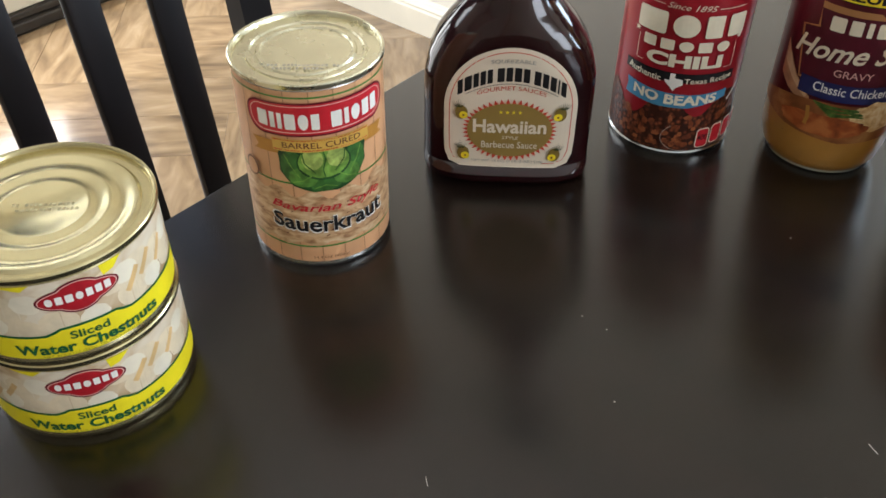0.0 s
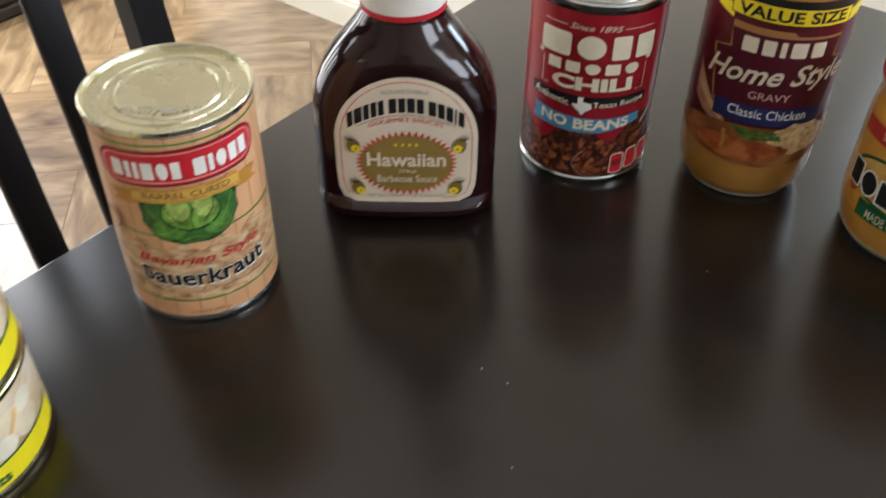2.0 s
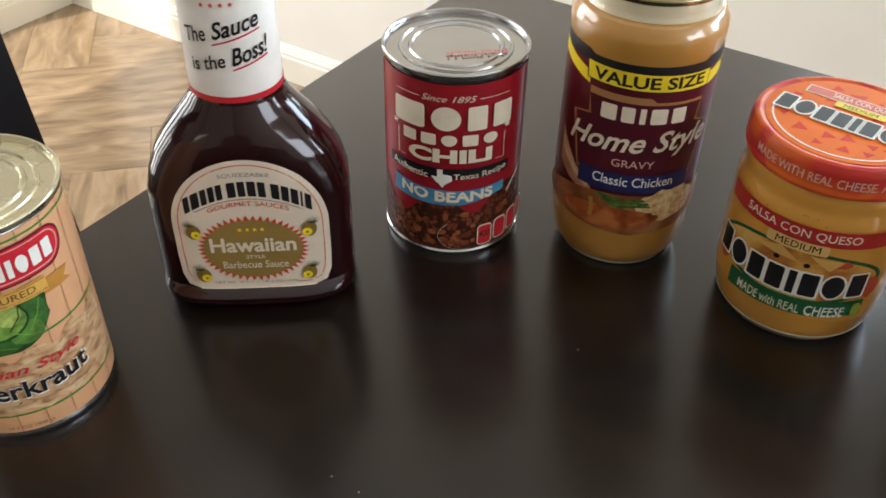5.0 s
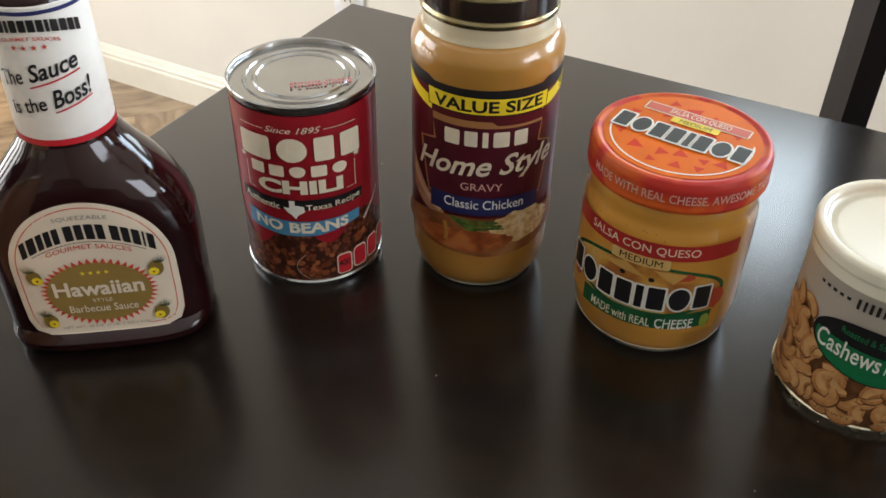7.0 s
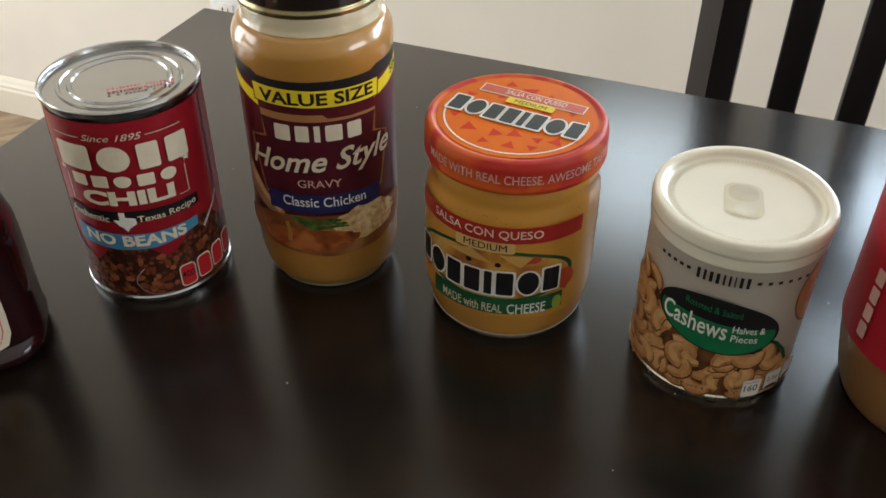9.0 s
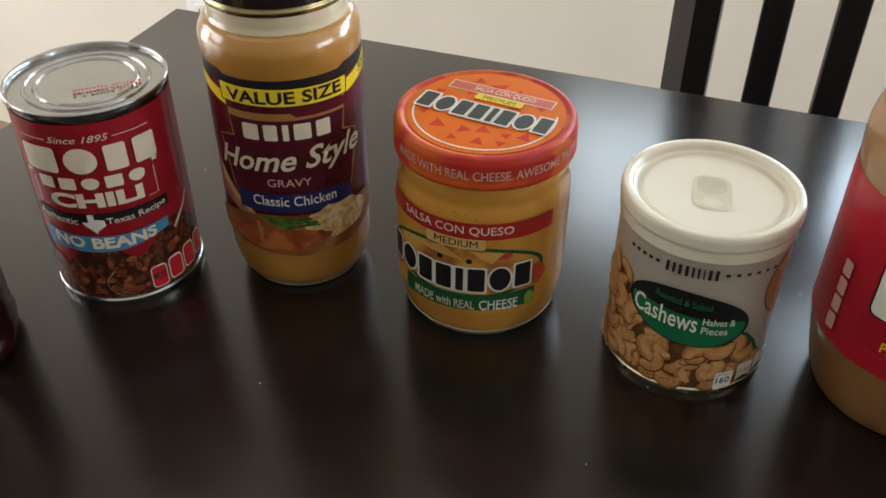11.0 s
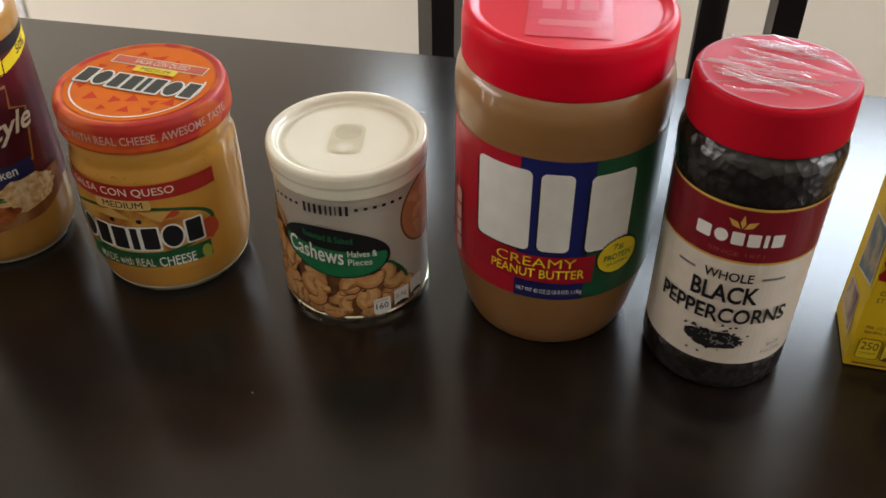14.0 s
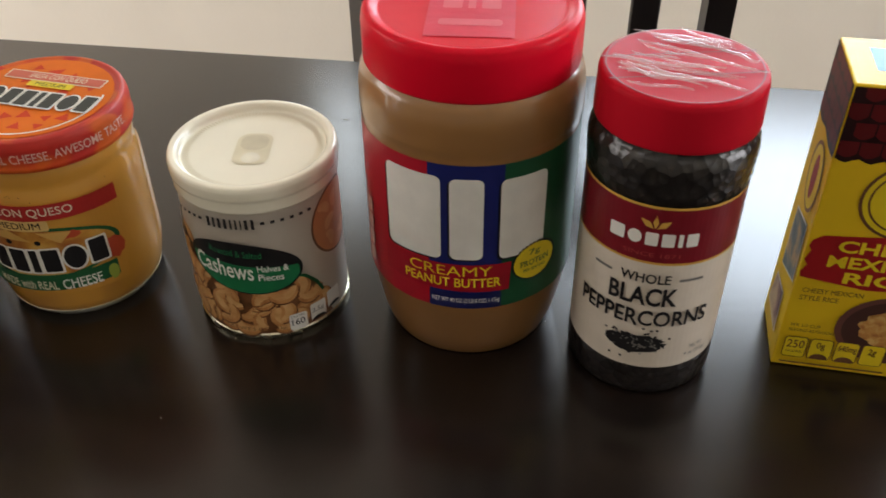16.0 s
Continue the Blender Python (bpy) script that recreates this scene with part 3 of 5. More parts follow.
# sauce bottle: oval body that narrows into a round neck; local x along its width, -y its front
bbq = thing("barbecue_sauce_bottle", (-0.2787, 0.3750, TOP), "dark brown squeeze bottle of Hawaiian barbecue sauce", "bottle", turn=36.92)
SAUCE = mat("barbecue_sauce", (0.015, 0.0028, 0.0036), 0.10, var=0.3, scale=22, spec=0.45)
BOTTLE = [(0.000, 0.0450, 0.0275), (0.0015, 0.0478, 0.0300), (0.004, 0.0495, 0.0316), (0.0075, 0.0500, 0.0318), (0.0095, 0.0500, 0.0300), (0.0115, 0.0497, 0.0264), (0.030, 0.0497, 0.0260), (0.055, 0.0497, 0.0260),
          (0.066, 0.0492, 0.0262), (0.076, 0.0468, 0.0268), (0.086, 0.0425, 0.0272), (0.095, 0.0365, 0.0268), (0.103, 0.0300, 0.0252), (0.110, 0.0245, 0.0228), (0.1155, 0.0215, 0.0212), (0.120, 0.0212, 0.0210), (0.180, 0.0205, 0.0205), (0.186, 0.0170, 0.0170)]


def oval_body(rows, seg=96):
    bm = bmesh.new()
    rings = []
    for z, a, b in rows:
        p = 2.0 + 1.6 * max(0.0, min(1.0, (0.105 - z) / 0.04))      # squarer low down
        ring = []
        for k in range(seg):
            t = 2 * math.pi * k / seg
            c, s = math.cos(t), math.sin(t)
            ring.append(bm.verts.new((a * math.copysign(abs(c) ** (2 / p), c), b * math.copysign(abs(s) ** (2 / p), s), z)))
        rings.append(ring)
    for lo, hi in zip(rings, rings[1:]):
        for k in range(seg):
            bm.faces.new((lo[k], lo[(k + 1) % seg], hi[(k + 1) % seg], hi[k]))
    bm.faces.new(rings[0][::-1]), bm.faces.new(rings[-1])
    return bm


FINE = []
for (z0, a0, b0), (z1, a1, b1) in zip(BOTTLE, BOTTLE[1:]):
    k = max(1, round((z1 - z0) / 0.002))
    FINE += [(z0 + (z1 - z0) * i / k, a0 + (a1 - a0) * i / k, b0 + (b1 - b0) * i / k) for i in range(k)]
FINE.append(BOTTLE[-1])
BODY = oval_body(FINE)
bmesh.ops.translate(BODY, verts=BODY.verts[:], vec=(-0.0010, 0, 0))
part("bottle", BODY, SAUCE, bbq, "glossy dark brown plastic bottle")
part("cap", lathe(rounded([(0.0188, 0.1865), (0.0190, 0.1865), (0.0190, 0.206), (0.014, 0.213), (0, 0.213)], radius=0.002), 64), mat("navy_cap", (0.012, 0.018, 0.07), 0.35), bbq, "dark blue flip cap")

# rice carton
BOX_W, BOX_D, BOX_H = 0.072, 0.041, 0.1515
rice = thing("rice_mix_box", (0.3262, 0.4953, TOP), "yellow cardboard box of cheesy Mexican rice mix", "box", turn=-2.6)
YELLOW_CARD = mat("yellow_card", (0.82, 0.55, 0.014), 0.40, var=0.05, scale=30)
part("carton", box(0, BOX_W, 0, BOX_D, 0.0005, BOX_H, 0.0008), YELLOW_CARD, rice, "yellow printed cardboard carton", smooth=False)

# ---- printing on the goods ----
GREEN_LINE = ink("hoop_green", (0.06, 0.22, 0.04))
GOLD = ink("gold", (0.62, 0.36, 0.07))
YELLOW = ink("yellow", (0.80, 0.61, 0.02))
BRIGHT_YELLOW = ink("bright_yellow", (0.84, 0.70, 0.015))
DARK_GREEN = ink("dark_green", (0.012, 0.10, 0.035))
NAVY = ink("navy", (0.018, 0.022, 0.10))
MAROON_INK = ink("maroon", (0.14, 0.008, 0.016))
BROWN = ink("brown", (0.16, 0.07, 0.03))
GREY = ink("grey", (0.22, 0.21, 0.19))
PALE_PINK = ink("pale_pink", (0.70, 0.42, 0.36))


def each(put, name, polys, material, bent=None):
    """Prints every shape as a piece of its own, all in one layer."""
    for i, q in enumerate(polys):
        put(name, warp(shapes(q), bent) if bent else shapes(q), material, i == 0)


def strokes(put, name, lines, w, material):
    """Prints every line as a stroke of its own, all in one layer."""
    for i, q in enumerate(lines):
        put(name, shapes(*band(q, w)), material, i == 0)


def grown(polys, d):
    """Each shape made larger all round by d."""
    out = []
    for q in polys:
        cu, cv = (min(p[0] for p in q) + max(p[0] for p in q)) / 2, (min(p[1] for p in q) + max(p[1] for p in q)) / 2
        hu, hv = (max(p[0] for p in q) - min(p[0] for p in q)) / 2, (max(p[1] for p in q) - min(p[1] for p in q)) / 2
        out.append([(cu + (u - cu) * (hu + d) / hu, cv + (v - cv) * (hv + d) / hv) for u, v in q])
    return out


def arcs(r, centre):
    return lambda a: radians(a - centre) * r


# sauerkraut can
R = 0.0374
put = printer(kraut_label, restaged(drum(R, -36), [(0.0180, 0.0180), (0.0280, 0.0308), (0.0380, 0.0410), (0.0560, 0.0570), (0.0770, 0.0790), (0.0910, 0.0938), (0.1060, 0.1065)]))
STRANDS = ramp_mat("sauerkraut_picture", [(0.32, (0.30, 0.15, 0.07)), (0.46, (0.52, 0.31, 0.155)), (0.66, (0.68, 0.49, 0.29))], 120, 0.4, stretch=(1, 1, 2.6), detail=8)
rng = random.Random(4)
put("stave_lines", shapes(*[rect(u - 0.0002, u + 0.0002, 0.0045, 0.108) for u in [-0.052 + 0.0118 * i for i in range(10)]]), ink("stave_brown", (0.33, 0.17, 0.085)))
put("kraut_picture", shapes([(-0.052 + 0.104 * i / 40, 0.0165 + 0.0015 * math.sin(i)) for i in range(41)] + [(0.052 - 0.104 * i / 40, 0.046 + 0.003 * math.sin(i * 0.9) + 0.006 * abs(i - 20) / 20) for i in range(41)]), STRANDS)
for z in (0.0150, 0.0545, 0.1045):
    put("hoop", shapes(rect(-0.055, 0.055, z - 0.0005, z + 0.0005)), GREEN_LINE, False)
put("caraway", shapes(*[[(u, v), (u + 0.0016, v + 0.0006), (u + 0.0022, v + 0.0012), (u + 0.0006, v + 0.0008)] for u, v in [(rng.uniform(-0.045, 0.045), rng.uniform(0.018, 0.048)) for _ in range(26)]]), BROWN)
each(put, "ribbon_tail", ([(-0.037, 0.0705), (-0.022, 0.0715), (-0.022, 0.0785), (-0.037, 0.0775), (-0.0335, 0.0735)], [(0.037, 0.0705), (0.022, 0.0715), (0.022, 0.0785), (0.037, 0.0775), (0.0335, 0.0735)]), ink("ribbon_shade", (0.48, 0.22, 0.04)))
CAB = [ramp_mat("cabbage_" + str(i), [(0.3, tuple(0.55 * q for q in c)), (0.5, c), (0.72, tuple(1.5 * q for q in c))], 170, 0.38, detail=4) for i, c in enumerate([(0.014, 0.058, 0.014), (0.040, 0.125, 0.024), (0.085, 0.20, 0.034), (0.15, 0.28, 0.045), (0.33, 0.42, 0.10)])]
HEAD = [(-0.0205, 0.0765), (-0.0226, 0.0715), (-0.0222, 0.0665), (-0.0225, 0.0620), (-0.0190, 0.0570), (-0.0160, 0.0530), (-0.0105, 0.0508), (-0.0060, 0.0492), (0.0000, 0.0496), (0.0055, 0.0490), (0.0110, 0.0506), (0.0160, 0.0535), (0.0190, 0.0580), (0.0222, 0.0630), (0.0218, 0.0675), (0.0226, 0.0720), (0.0205, 0.0765)]
put("cabbage_head", shapes(HEAD), CAB[0])
each(put, "cabbage_leaf", (ragged(-0.0160, 0.0655, 0.0056, 0.0088, 26, 0.06, 4), ragged(0.0160, 0.0660, 0.0056, 0.0088, 26, 0.06, 5), ragged(0.0, 0.0535, 0.0078, 0.0040, 26, 0.06, 6)), CAB[1])
each(put, "cabbage_leaf", (ragged(-0.0110, 0.0585, 0.0072, 0.0058, 26, 0.05, 7), ragged(0.0112, 0.0585, 0.0072, 0.0060, 26, 0.05, 8)), CAB[2])
put("cabbage_shadow", shapes(oval(0.0, 0.0668, 0.0136, 0.0096, 32)), CAB[0])
put("cabbage_heart", shapes(ragged(0.0, 0.0674, 0.0128, 0.0090, 32, 0.03, 9)), CAB[3])
each(put, "cabbage_leaf", (ragged(-0.0056, 0.0690, 0.0052, 0.0058, 24, 0.05, 10), ragged(0.0062, 0.0695, 0.0050, 0.0054, 24, 0.05, 11)), CAB[4])
strokes(put, "cabbage_vein", ([(-0.0195, 0.0720), (-0.0165, 0.0655), (-0.0125, 0.0590)], [(0.0195, 0.0725), (0.0168, 0.0655), (0.0125, 0.0590)], [(-0.0160, 0.0560), (-0.0110, 0.0572), (-0.0065, 0.0600)], [(0.0162, 0.0560), (0.0115, 0.0572), (0.0065, 0.0602)], [(-0.0055, 0.0520), (0.0, 0.0540), (0.0055, 0.0520)]), 0.0005, CAB[3])
strokes(put, "cabbage_fold", ([(-0.0005, 0.0755), (0.0008, 0.0690), (-0.0008, 0.0630), (0.0, 0.0590)], [(-0.0105, 0.0735), (-0.0095, 0.0670), (-0.0045, 0.0615)], [(0.0108, 0.0735), (0.0098, 0.0675), (0.0050, 0.0618)]), 0.0006, CAB[1])
put("ribbon", shapes(rrect(-0.0245, 0.0245, 0.0735, 0.0805, 0.0004)), GOLD)
put("ribbon_edges", shapes(rect(-0.024, 0.024, 0.0741, 0.0746), rect(-0.024, 0.024, 0.0794, 0.0799)), RED, False)
put("lettering", text("BARREL CURED", -0.0195, 0.0195, 0.0755, 0.0787, 0.01), BROWN)
put("brand_shadow", warp(shapes(rrect(-0.0372, 0.0372, 0.0812, 0.1008, 0.0085)), lambda u, v: (u, v + 0.0016 * (u / 0.036) ** 2 + 0.05 * u * 0.3)), MAROON_INK)
tilt = lambda u, v: (u, v + 0.0016 * (u / 0.036) ** 2 + 0.015 * u)
put("brand_panel", warp(shapes(rrect(-0.0362, 0.0362, 0.0822, 0.0998, 0.0078)), tilt), RED)
put("brand_line", warp(shapes(*band(rrect(-0.0348, 0.0348, 0.0834, 0.0986, 0.0068), 0.0005, True)), tilt), PALE_PINK)
each(put, "brand_block", blocks(-0.0305, -0.0005, 0.0858, 0.0948, [0.8, 0.4, 0.35, 0.8, -0.75, 0.6], 0.2) + blocks(0.0050, 0.0312, 0.0858, 0.0948, [0.8, 0.35, -0.75, 0.65, 0.65], 0.2), WHITE, tilt)
put("lettering_edge", warp(text("Sauerkraut", -0.0300, 0.0318, 0.0232, 0.0331, 0.035), lambda u, v: (u, v + 0.0022 * (u / 0.034) ** 2)), WHITE)
put("lettering", warp(text("Sauerkraut", -0.0293, 0.0311, 0.0239, 0.0324, 0.022), lambda u, v: (u, v + 0.0022 * (u / 0.034) ** 2)), BLACK)
put("lettering", warp(text("Bavarian Style", -0.0290, 0.0300, 0.0345, 0.0412, 0.010, 0.3), lambda u, v: (u, v + 0.0020 * (u / 0.034) ** 2)), RED)
put("lettering", text("14.4 OZ (408 g)", -0.0095, 0.0090, 0.0070, 0.0092), BROWN)
put("small_barrel", shapes(oval(-0.0395, 0.0590, 0.0045, 0.0058, 18)), BROWN)
put("small_barrel_light", shapes(oval(-0.0395, 0.0590, 0.0037, 0.0048, 18)), KRAUT_TAN)


def lid_print(parent, lines, z, turn, material):
    """Rows of ink-jet marks on a can end that cannot be read."""
    polys = []
    rng = random.Random(len(lines) * 7 + int(turn))
    for u0, u1, v in lines:
        u = u0
        while u < u1:
            w = rng.uniform(0.0009, 0.0016)
            if rng.random() > 0.14:
                polys.append(rect(u, u + w, v, v + rng.uniform(0.0014, 0.0022)))
            u += w + 0.0006
    bm = shapes(*polys)
    c, s = math.cos(radians(turn)), math.sin(radians(turn))
    for v in bm.verts:
        v.co = (c * v.co.x - s * v.co.y, s * v.co.x + c * v.co.y, z)
    ob = part("date_code", bm, material, parent, smooth=False)
    ob["kind"] = "stuff"
    return ob


lid_print(kraut, [(-0.019, 0.019, -0.0175), (-0.014, 0.012, -0.0205)], 0.1125 - 0.0017, 40, mat("code_dim", (0.40, 0.38, 0.31), 0.4, 0.4))
lid_print(chili, [(-0.007, 0.026, -0.0118), (-0.007, 0.024, -0.0146)], 0.1127 - 0.0016, 42, ink("code_red", (0.50, 0.10, 0.12)))

# chestnut cans
put = printer(chest_label, drum(CHEST_R, -19))
RC = CHEST_R
rng = random.Random(11)
each(put, "chestnut_slice", ([ragged(u, v, 0.008, 0.0068, 26, 0.05, i) for i, (u, v) in enumerate([(-0.042, 0.026), (-0.028, 0.031), (-0.024, 0.019), (-0.010, 0.022), (0.022, 0.023), (0.027, 0.033), (0.013, 0.034), (0.040, 0.031), (0.048, 0.024)])]), ink("chestnut_cream", (0.70, 0.58, 0.40), var=0.12))
each(put, "chestnut_slice", ([ragged(u, v, 0.006, 0.0052, 26, 0.05, i + 20) for i, (u, v) in enumerate([(-0.036, 0.022), (-0.020, 0.034), (0.004, 0.021), (0.020, 0.034), (0.034, 0.022), (0.050, 0.034)])]), ink("chestnut_pale", (0.76, 0.68, 0.53), var=0.08))
strokes(put, "chestnut_edge", [[(u - 0.0035, v - 0.004), (u - 0.0018, v - 0.0018), (u + 0.0004, v + 0.0010), (u + 0.0034, v + 0.0052)] for u, v in [(0.0225, 0.028), (0.0305, 0.031), (0.041, 0.030), (-0.034, 0.028), (-0.044, 0.022)]], 0.0027, ink("chestnut_tan", (0.64, 0.42, 0.18), var=0.25))
each(put, "yellow_corner", ([(0.010, 0.0438), (0.020, 0.0438), (0.0155, 0.0395), (0.011, 0.0385)], [(-0.030, 0.0438), (-0.016, 0.0438), (-0.020, 0.041)]), BRIGHT_YELLOW)
LINE = [(-0.070, 0.0165), (-0.030, 0.0165), (-0.0165, 0.0165), (-0.0125, 0.0180), (-0.0105, 0.0192), (0.0, 0.0194), (0.0120, 0.0192), (0.0145, 0.0178), (0.0185, 0.0166), (0.035, 0.0167), (0.070, 0.0166)]
put("yellow_band", shapes(LINE + [(0.070, 0.0043), (-0.070, 0.0043)]), BRIGHT_YELLOW)
put("green_line", shapes(*band(LINE, 0.0012)), DARK_GREEN)
put("logo_edge", shapes(oval(0, 0.0340, 0.0166, 0.0059), oval(0, 0.0340, 0.0103, 0.0081)), MAROON_INK)
put("logo_line", shapes(oval(0, 0.0340, 0.0157, 0.0052), oval(0, 0.0340, 0.0096, 0.0073)), PALE_PINK)
put("logo_panel", shapes(oval(0, 0.0340, 0.0152, 0.0048), oval(0, 0.0340, 0.0091, 0.0069)), ink("logo_red", (0.38, 0.012, 0.020)))
each(put, "logo_block", blocks(-0.0128, 0.0128, 0.0321, 0.0360, [-1, 0.9, 1, -1, 0.9, 0.9, 0.9], 0.35), WHITE)
put("lettering", text("Sliced", -0.0078, 0.0078, 0.0130, 0.0172, 0.02), DARK_GREEN)
put("lettering", text("Water Chestnuts", -0.0300, 0.0305, 0.0066, 0.0122, 0.03), DARK_GREEN)
put("lettering", text("NET WT 8 OZ (227g)  DR WT 5 OZ (142g)", -0.020, 0.021, 0.0047, 0.0061), ink("dim_olive", (0.30, 0.26, 0.03)))
chest2 = copy_thing(chest, pose(-0.3252, 0.1094, TOP + 0.0482, 0, 0, 0))
chest.rotation_euler = (0, 0, radians(-11))
tagged(chest2, "squat can of sliced water chestnuts stacked on another can")
lid_print(chest2, [(-0.013, 0.012, 0.002), (-0.011, 0.014, -0.0015)], 0.0480 - 0.0022, 45, mat("code_grey", (0.50, 0.45, 0.27), 0.35, 0.8))

# chili can
put = printer(chili_label, restaged(drum(0.0374, -61), [(0.0044, 0.0044), (0.0130, 0.0134), (0.0190, 0.0195), (0.0280, 0.0335), (0.0338, 0.0408), (0.0480, 0.0523), (0.0622, 0.0658), (0.0720, 0.0760), (0.0865, 0.0880), (0.1000, 0.1002)]))
A = arcs(0.0374, -61)
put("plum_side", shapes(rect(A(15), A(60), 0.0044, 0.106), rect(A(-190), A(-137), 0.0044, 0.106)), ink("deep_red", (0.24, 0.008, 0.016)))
CHILI_PIC = ramp_mat("chili_picture", [(0.0, (0.26, 0.080, 0.030)), (0.28, (0.14, 0.036, 0.014)), (0.55, (0.045, 0.011, 0.006))], 300, 0.35, "cells", bump=0.3)
arch = [(A(-150 + 4.5 * i), 0.0255 + 0.0055 * math.sin(i * 0.45) + 0.0002 * i) for i in range(41)]
put("chili_picture", shapes(arch + [(A(30), 0.0044), (A(-150), 0.0044)]), CHILI_PIC)
put("chili_chunk", shapes(*[ragged(random.Random(i).uniform(A(-118), A(-4)), random.Random(i + 50).uniform(0.007, 0.025), random.Random(i + 90).uniform(0.0012, 0.0028), random.Random(i + 130).uniform(0.001, 0.0022), 12, 0.2, i) for i in range(60)]), ramp_mat("chili_meat", [(0.3, (0.07, 0.016, 0.008)), (0.75, (0.19, 0.05, 0.018)), (1.1, (0.30, 0.10, 0.035))], 300, 0.35, island=0.6))
put("spoon_handle", shapes(*band([(A(-8), 0.030), (A(0), 0.034), (A(8), 0.039), (A(14), 0.045)], 0.0016)), ink("spoon_silver", (0.55, 0.50, 0.46)))
put("spoon_rim", shapes(*band(oval(A(-50), 0.0135, 0.013, 0.009, 20, 2.2, 5.0), 0.0003)), ink("spoon_edge", (0.40, 0.36, 0.32)))
put("blue_banner", shapes([(A(-114), 0.0300), (A(-80), 0.0290), (A(-50), 0.0292), (A(-13), 0.0330), (A(-13), 0.0395), (A(-50), 0.0380), (A(-80), 0.0385), (A(-114), 0.0408), (A(-112), 0.0355)]), ink("blue", (0.07, 0.24, 0.40)))
put("lettering", warp(text("NO BEANS", A(-104), A(-24), 0.0305, 0.0372, 0.035), lambda u, v: (u, v + 0.0012 * (u / 0.026) ** 2)), CREAM)
put("ribbon", warp(shapes(rect(A(-118), A(-9), 0.0455, 0.0520)), lambda u, v: (u, v + 0.0016 * (u / 0.03) ** 2)), BLACK)
put("lettering", warp(text("Authentic", A(-114), A(-79), 0.0468, 0.0512, 0.008), lambda u, v: (u, v + 0.0016 * (u / 0.03) ** 2)), CREAM)
put("lettering", warp(text("Texas Recipe", A(-58), A(-12), 0.0462, 0.0510, 0.008), lambda u, v: (u, v + 0.0016 * (u / 0.03) ** 2)), CREAM)
put("state_outline", shapes([(A(-76), 0.0490), (A(-71), 0.0490), (A(-71), 0.0538), (A(-66.5), 0.0538), (A(-66.5), 0.0508), (A(-59.5), 0.0500), (A(-59), 0.0464), (A(-65), 0.0430), (A(-66.5), 0.0405), (A(-70), 0.0440), (A(-72), 0.0450)]), WHITE)
put("lettering", text("CHILI", A(-96), A(-27), 0.0580, 0.0665, 0.05), CREAM)
each(put, "brand_block", blocks(A(-101), A(-23), 0.0685, 0.0755, [1, 1, -1, 1, -1], 0.34), CREAM)
each(put, "brand_block", blocks(A(-110), A(-10), 0.0785, 0.0945, [1.3, -1.05, 0.7, 0.8], 0.24), CREAM)
put("lettering", text("Since 1895", A(-84), A(-42), 0.0975, 0.1012, 0.0, 0.35), CREAM)
each(put, "rule_line", (rect(A(-108), A(-86), 0.0990, 0.0994), rect(A(-40), A(-13), 0.0990, 0.0994)), CREAM)
strokes(put, "corner_line", ([(A(-106), 0.0735), (A(-106), 0.058), (A(-99), 0.058)], [(A(-16), 0.0735), (A(-16), 0.058), (A(-24), 0.058)]), 0.0004, CREAM)
each(put, "star", (star(A(-109), 0.0770, 0.0024), star(A(-14), 0.0775, 0.0024)), CREAM)
each(put, "fact_box", ([rrect(A(a), A(a + 13.5), 0.0062 + 0.0011 * i, 0.0195 + 0.0008 * i, 0.0024) for i, a in enumerate((-37, -22, -7, 8))]), CREAM)
each(put, "fact_box_fill", ([rrect(A(a + 0.9), A(a + 12.6), 0.0068 + 0.0011 * i, 0.0189 + 0.0008 * i, 0.0020) for i, a in enumerate((-37, -22, -7, 8))]), RED)
put("lettering", text("400", A(-35.5), A(-25.5), 0.0112, 0.0155, 0.01), BLACK)

# gravy jar
put = printer(heinz, drum(0.0376, -63))
A = arcs(0.0376, -63)
heinz_label = put("label", shapes([(A(-205), 0.0380), (A(-150), 0.0362), (A(-110), 0.0302), (A(-60), 0.0267), (A(-20), 0.0292), (A(10), 0.0382), (A(79), 0.0400), (A(79), 0.1278), (A(30), 0.1278), (A(-14), 0.1268), (A(-20), 0.1248), (A(-106), 0.1248), (A(-112), 0.1268), (A(-150), 0.1278), (A(-205), 0.1278)]), MAROON)
put = printer(heinz_label, lambda u, v, off: drum(0.0377, -63)(u, v + 0.0018 + (0.0022 if v > 0.1045 else 0.0), off))
put("black_top", shapes([(A(-150), 0.1240), (A(-112), 0.1230), (A(-106), 0.1210), (A(-20), 0.1210), (A(-14), 0.1230), (A(30), 0.1240), (A(30), 0.117), (A(-16), 0.1165), (A(-20), 0.1145), (A(-106), 0.1145), (A(-110), 0.1165), (A(-150), 0.117)]), BLACK)
each(put, "yellow_tail", ([(A(-150), 0.1190), (A(-108), 0.1115), (A(-108), 0.1050), (A(-150), 0.1125)], [(A(30), 0.1210), (A(-18), 0.1130), (A(-18), 0.1065), (A(30), 0.1135)]), YELLOW)
put("lettering", warp(text("50%", A(4), A(20), 0.1120, 0.1165, 0.02), lambda u, v: (u, v + 0.13 * (u - A(4)))), BLACK)
put("yellow_flag_edge", shapes([(A(-111), 0.1080), (A(-14), 0.1070), (A(-12.5), 0.1168), (A(-112), 0.1180)]), BLACK)
put("yellow_flag", shapes([(A(-110), 0.1086), (A(-15), 0.1076), (A(-13.8), 0.1162), (A(-111), 0.1173)]), YELLOW)
put("lettering", text("VALUE SIZE", A(-105), A(-19), 0.1092, 0.1156, 0.03), BLACK)
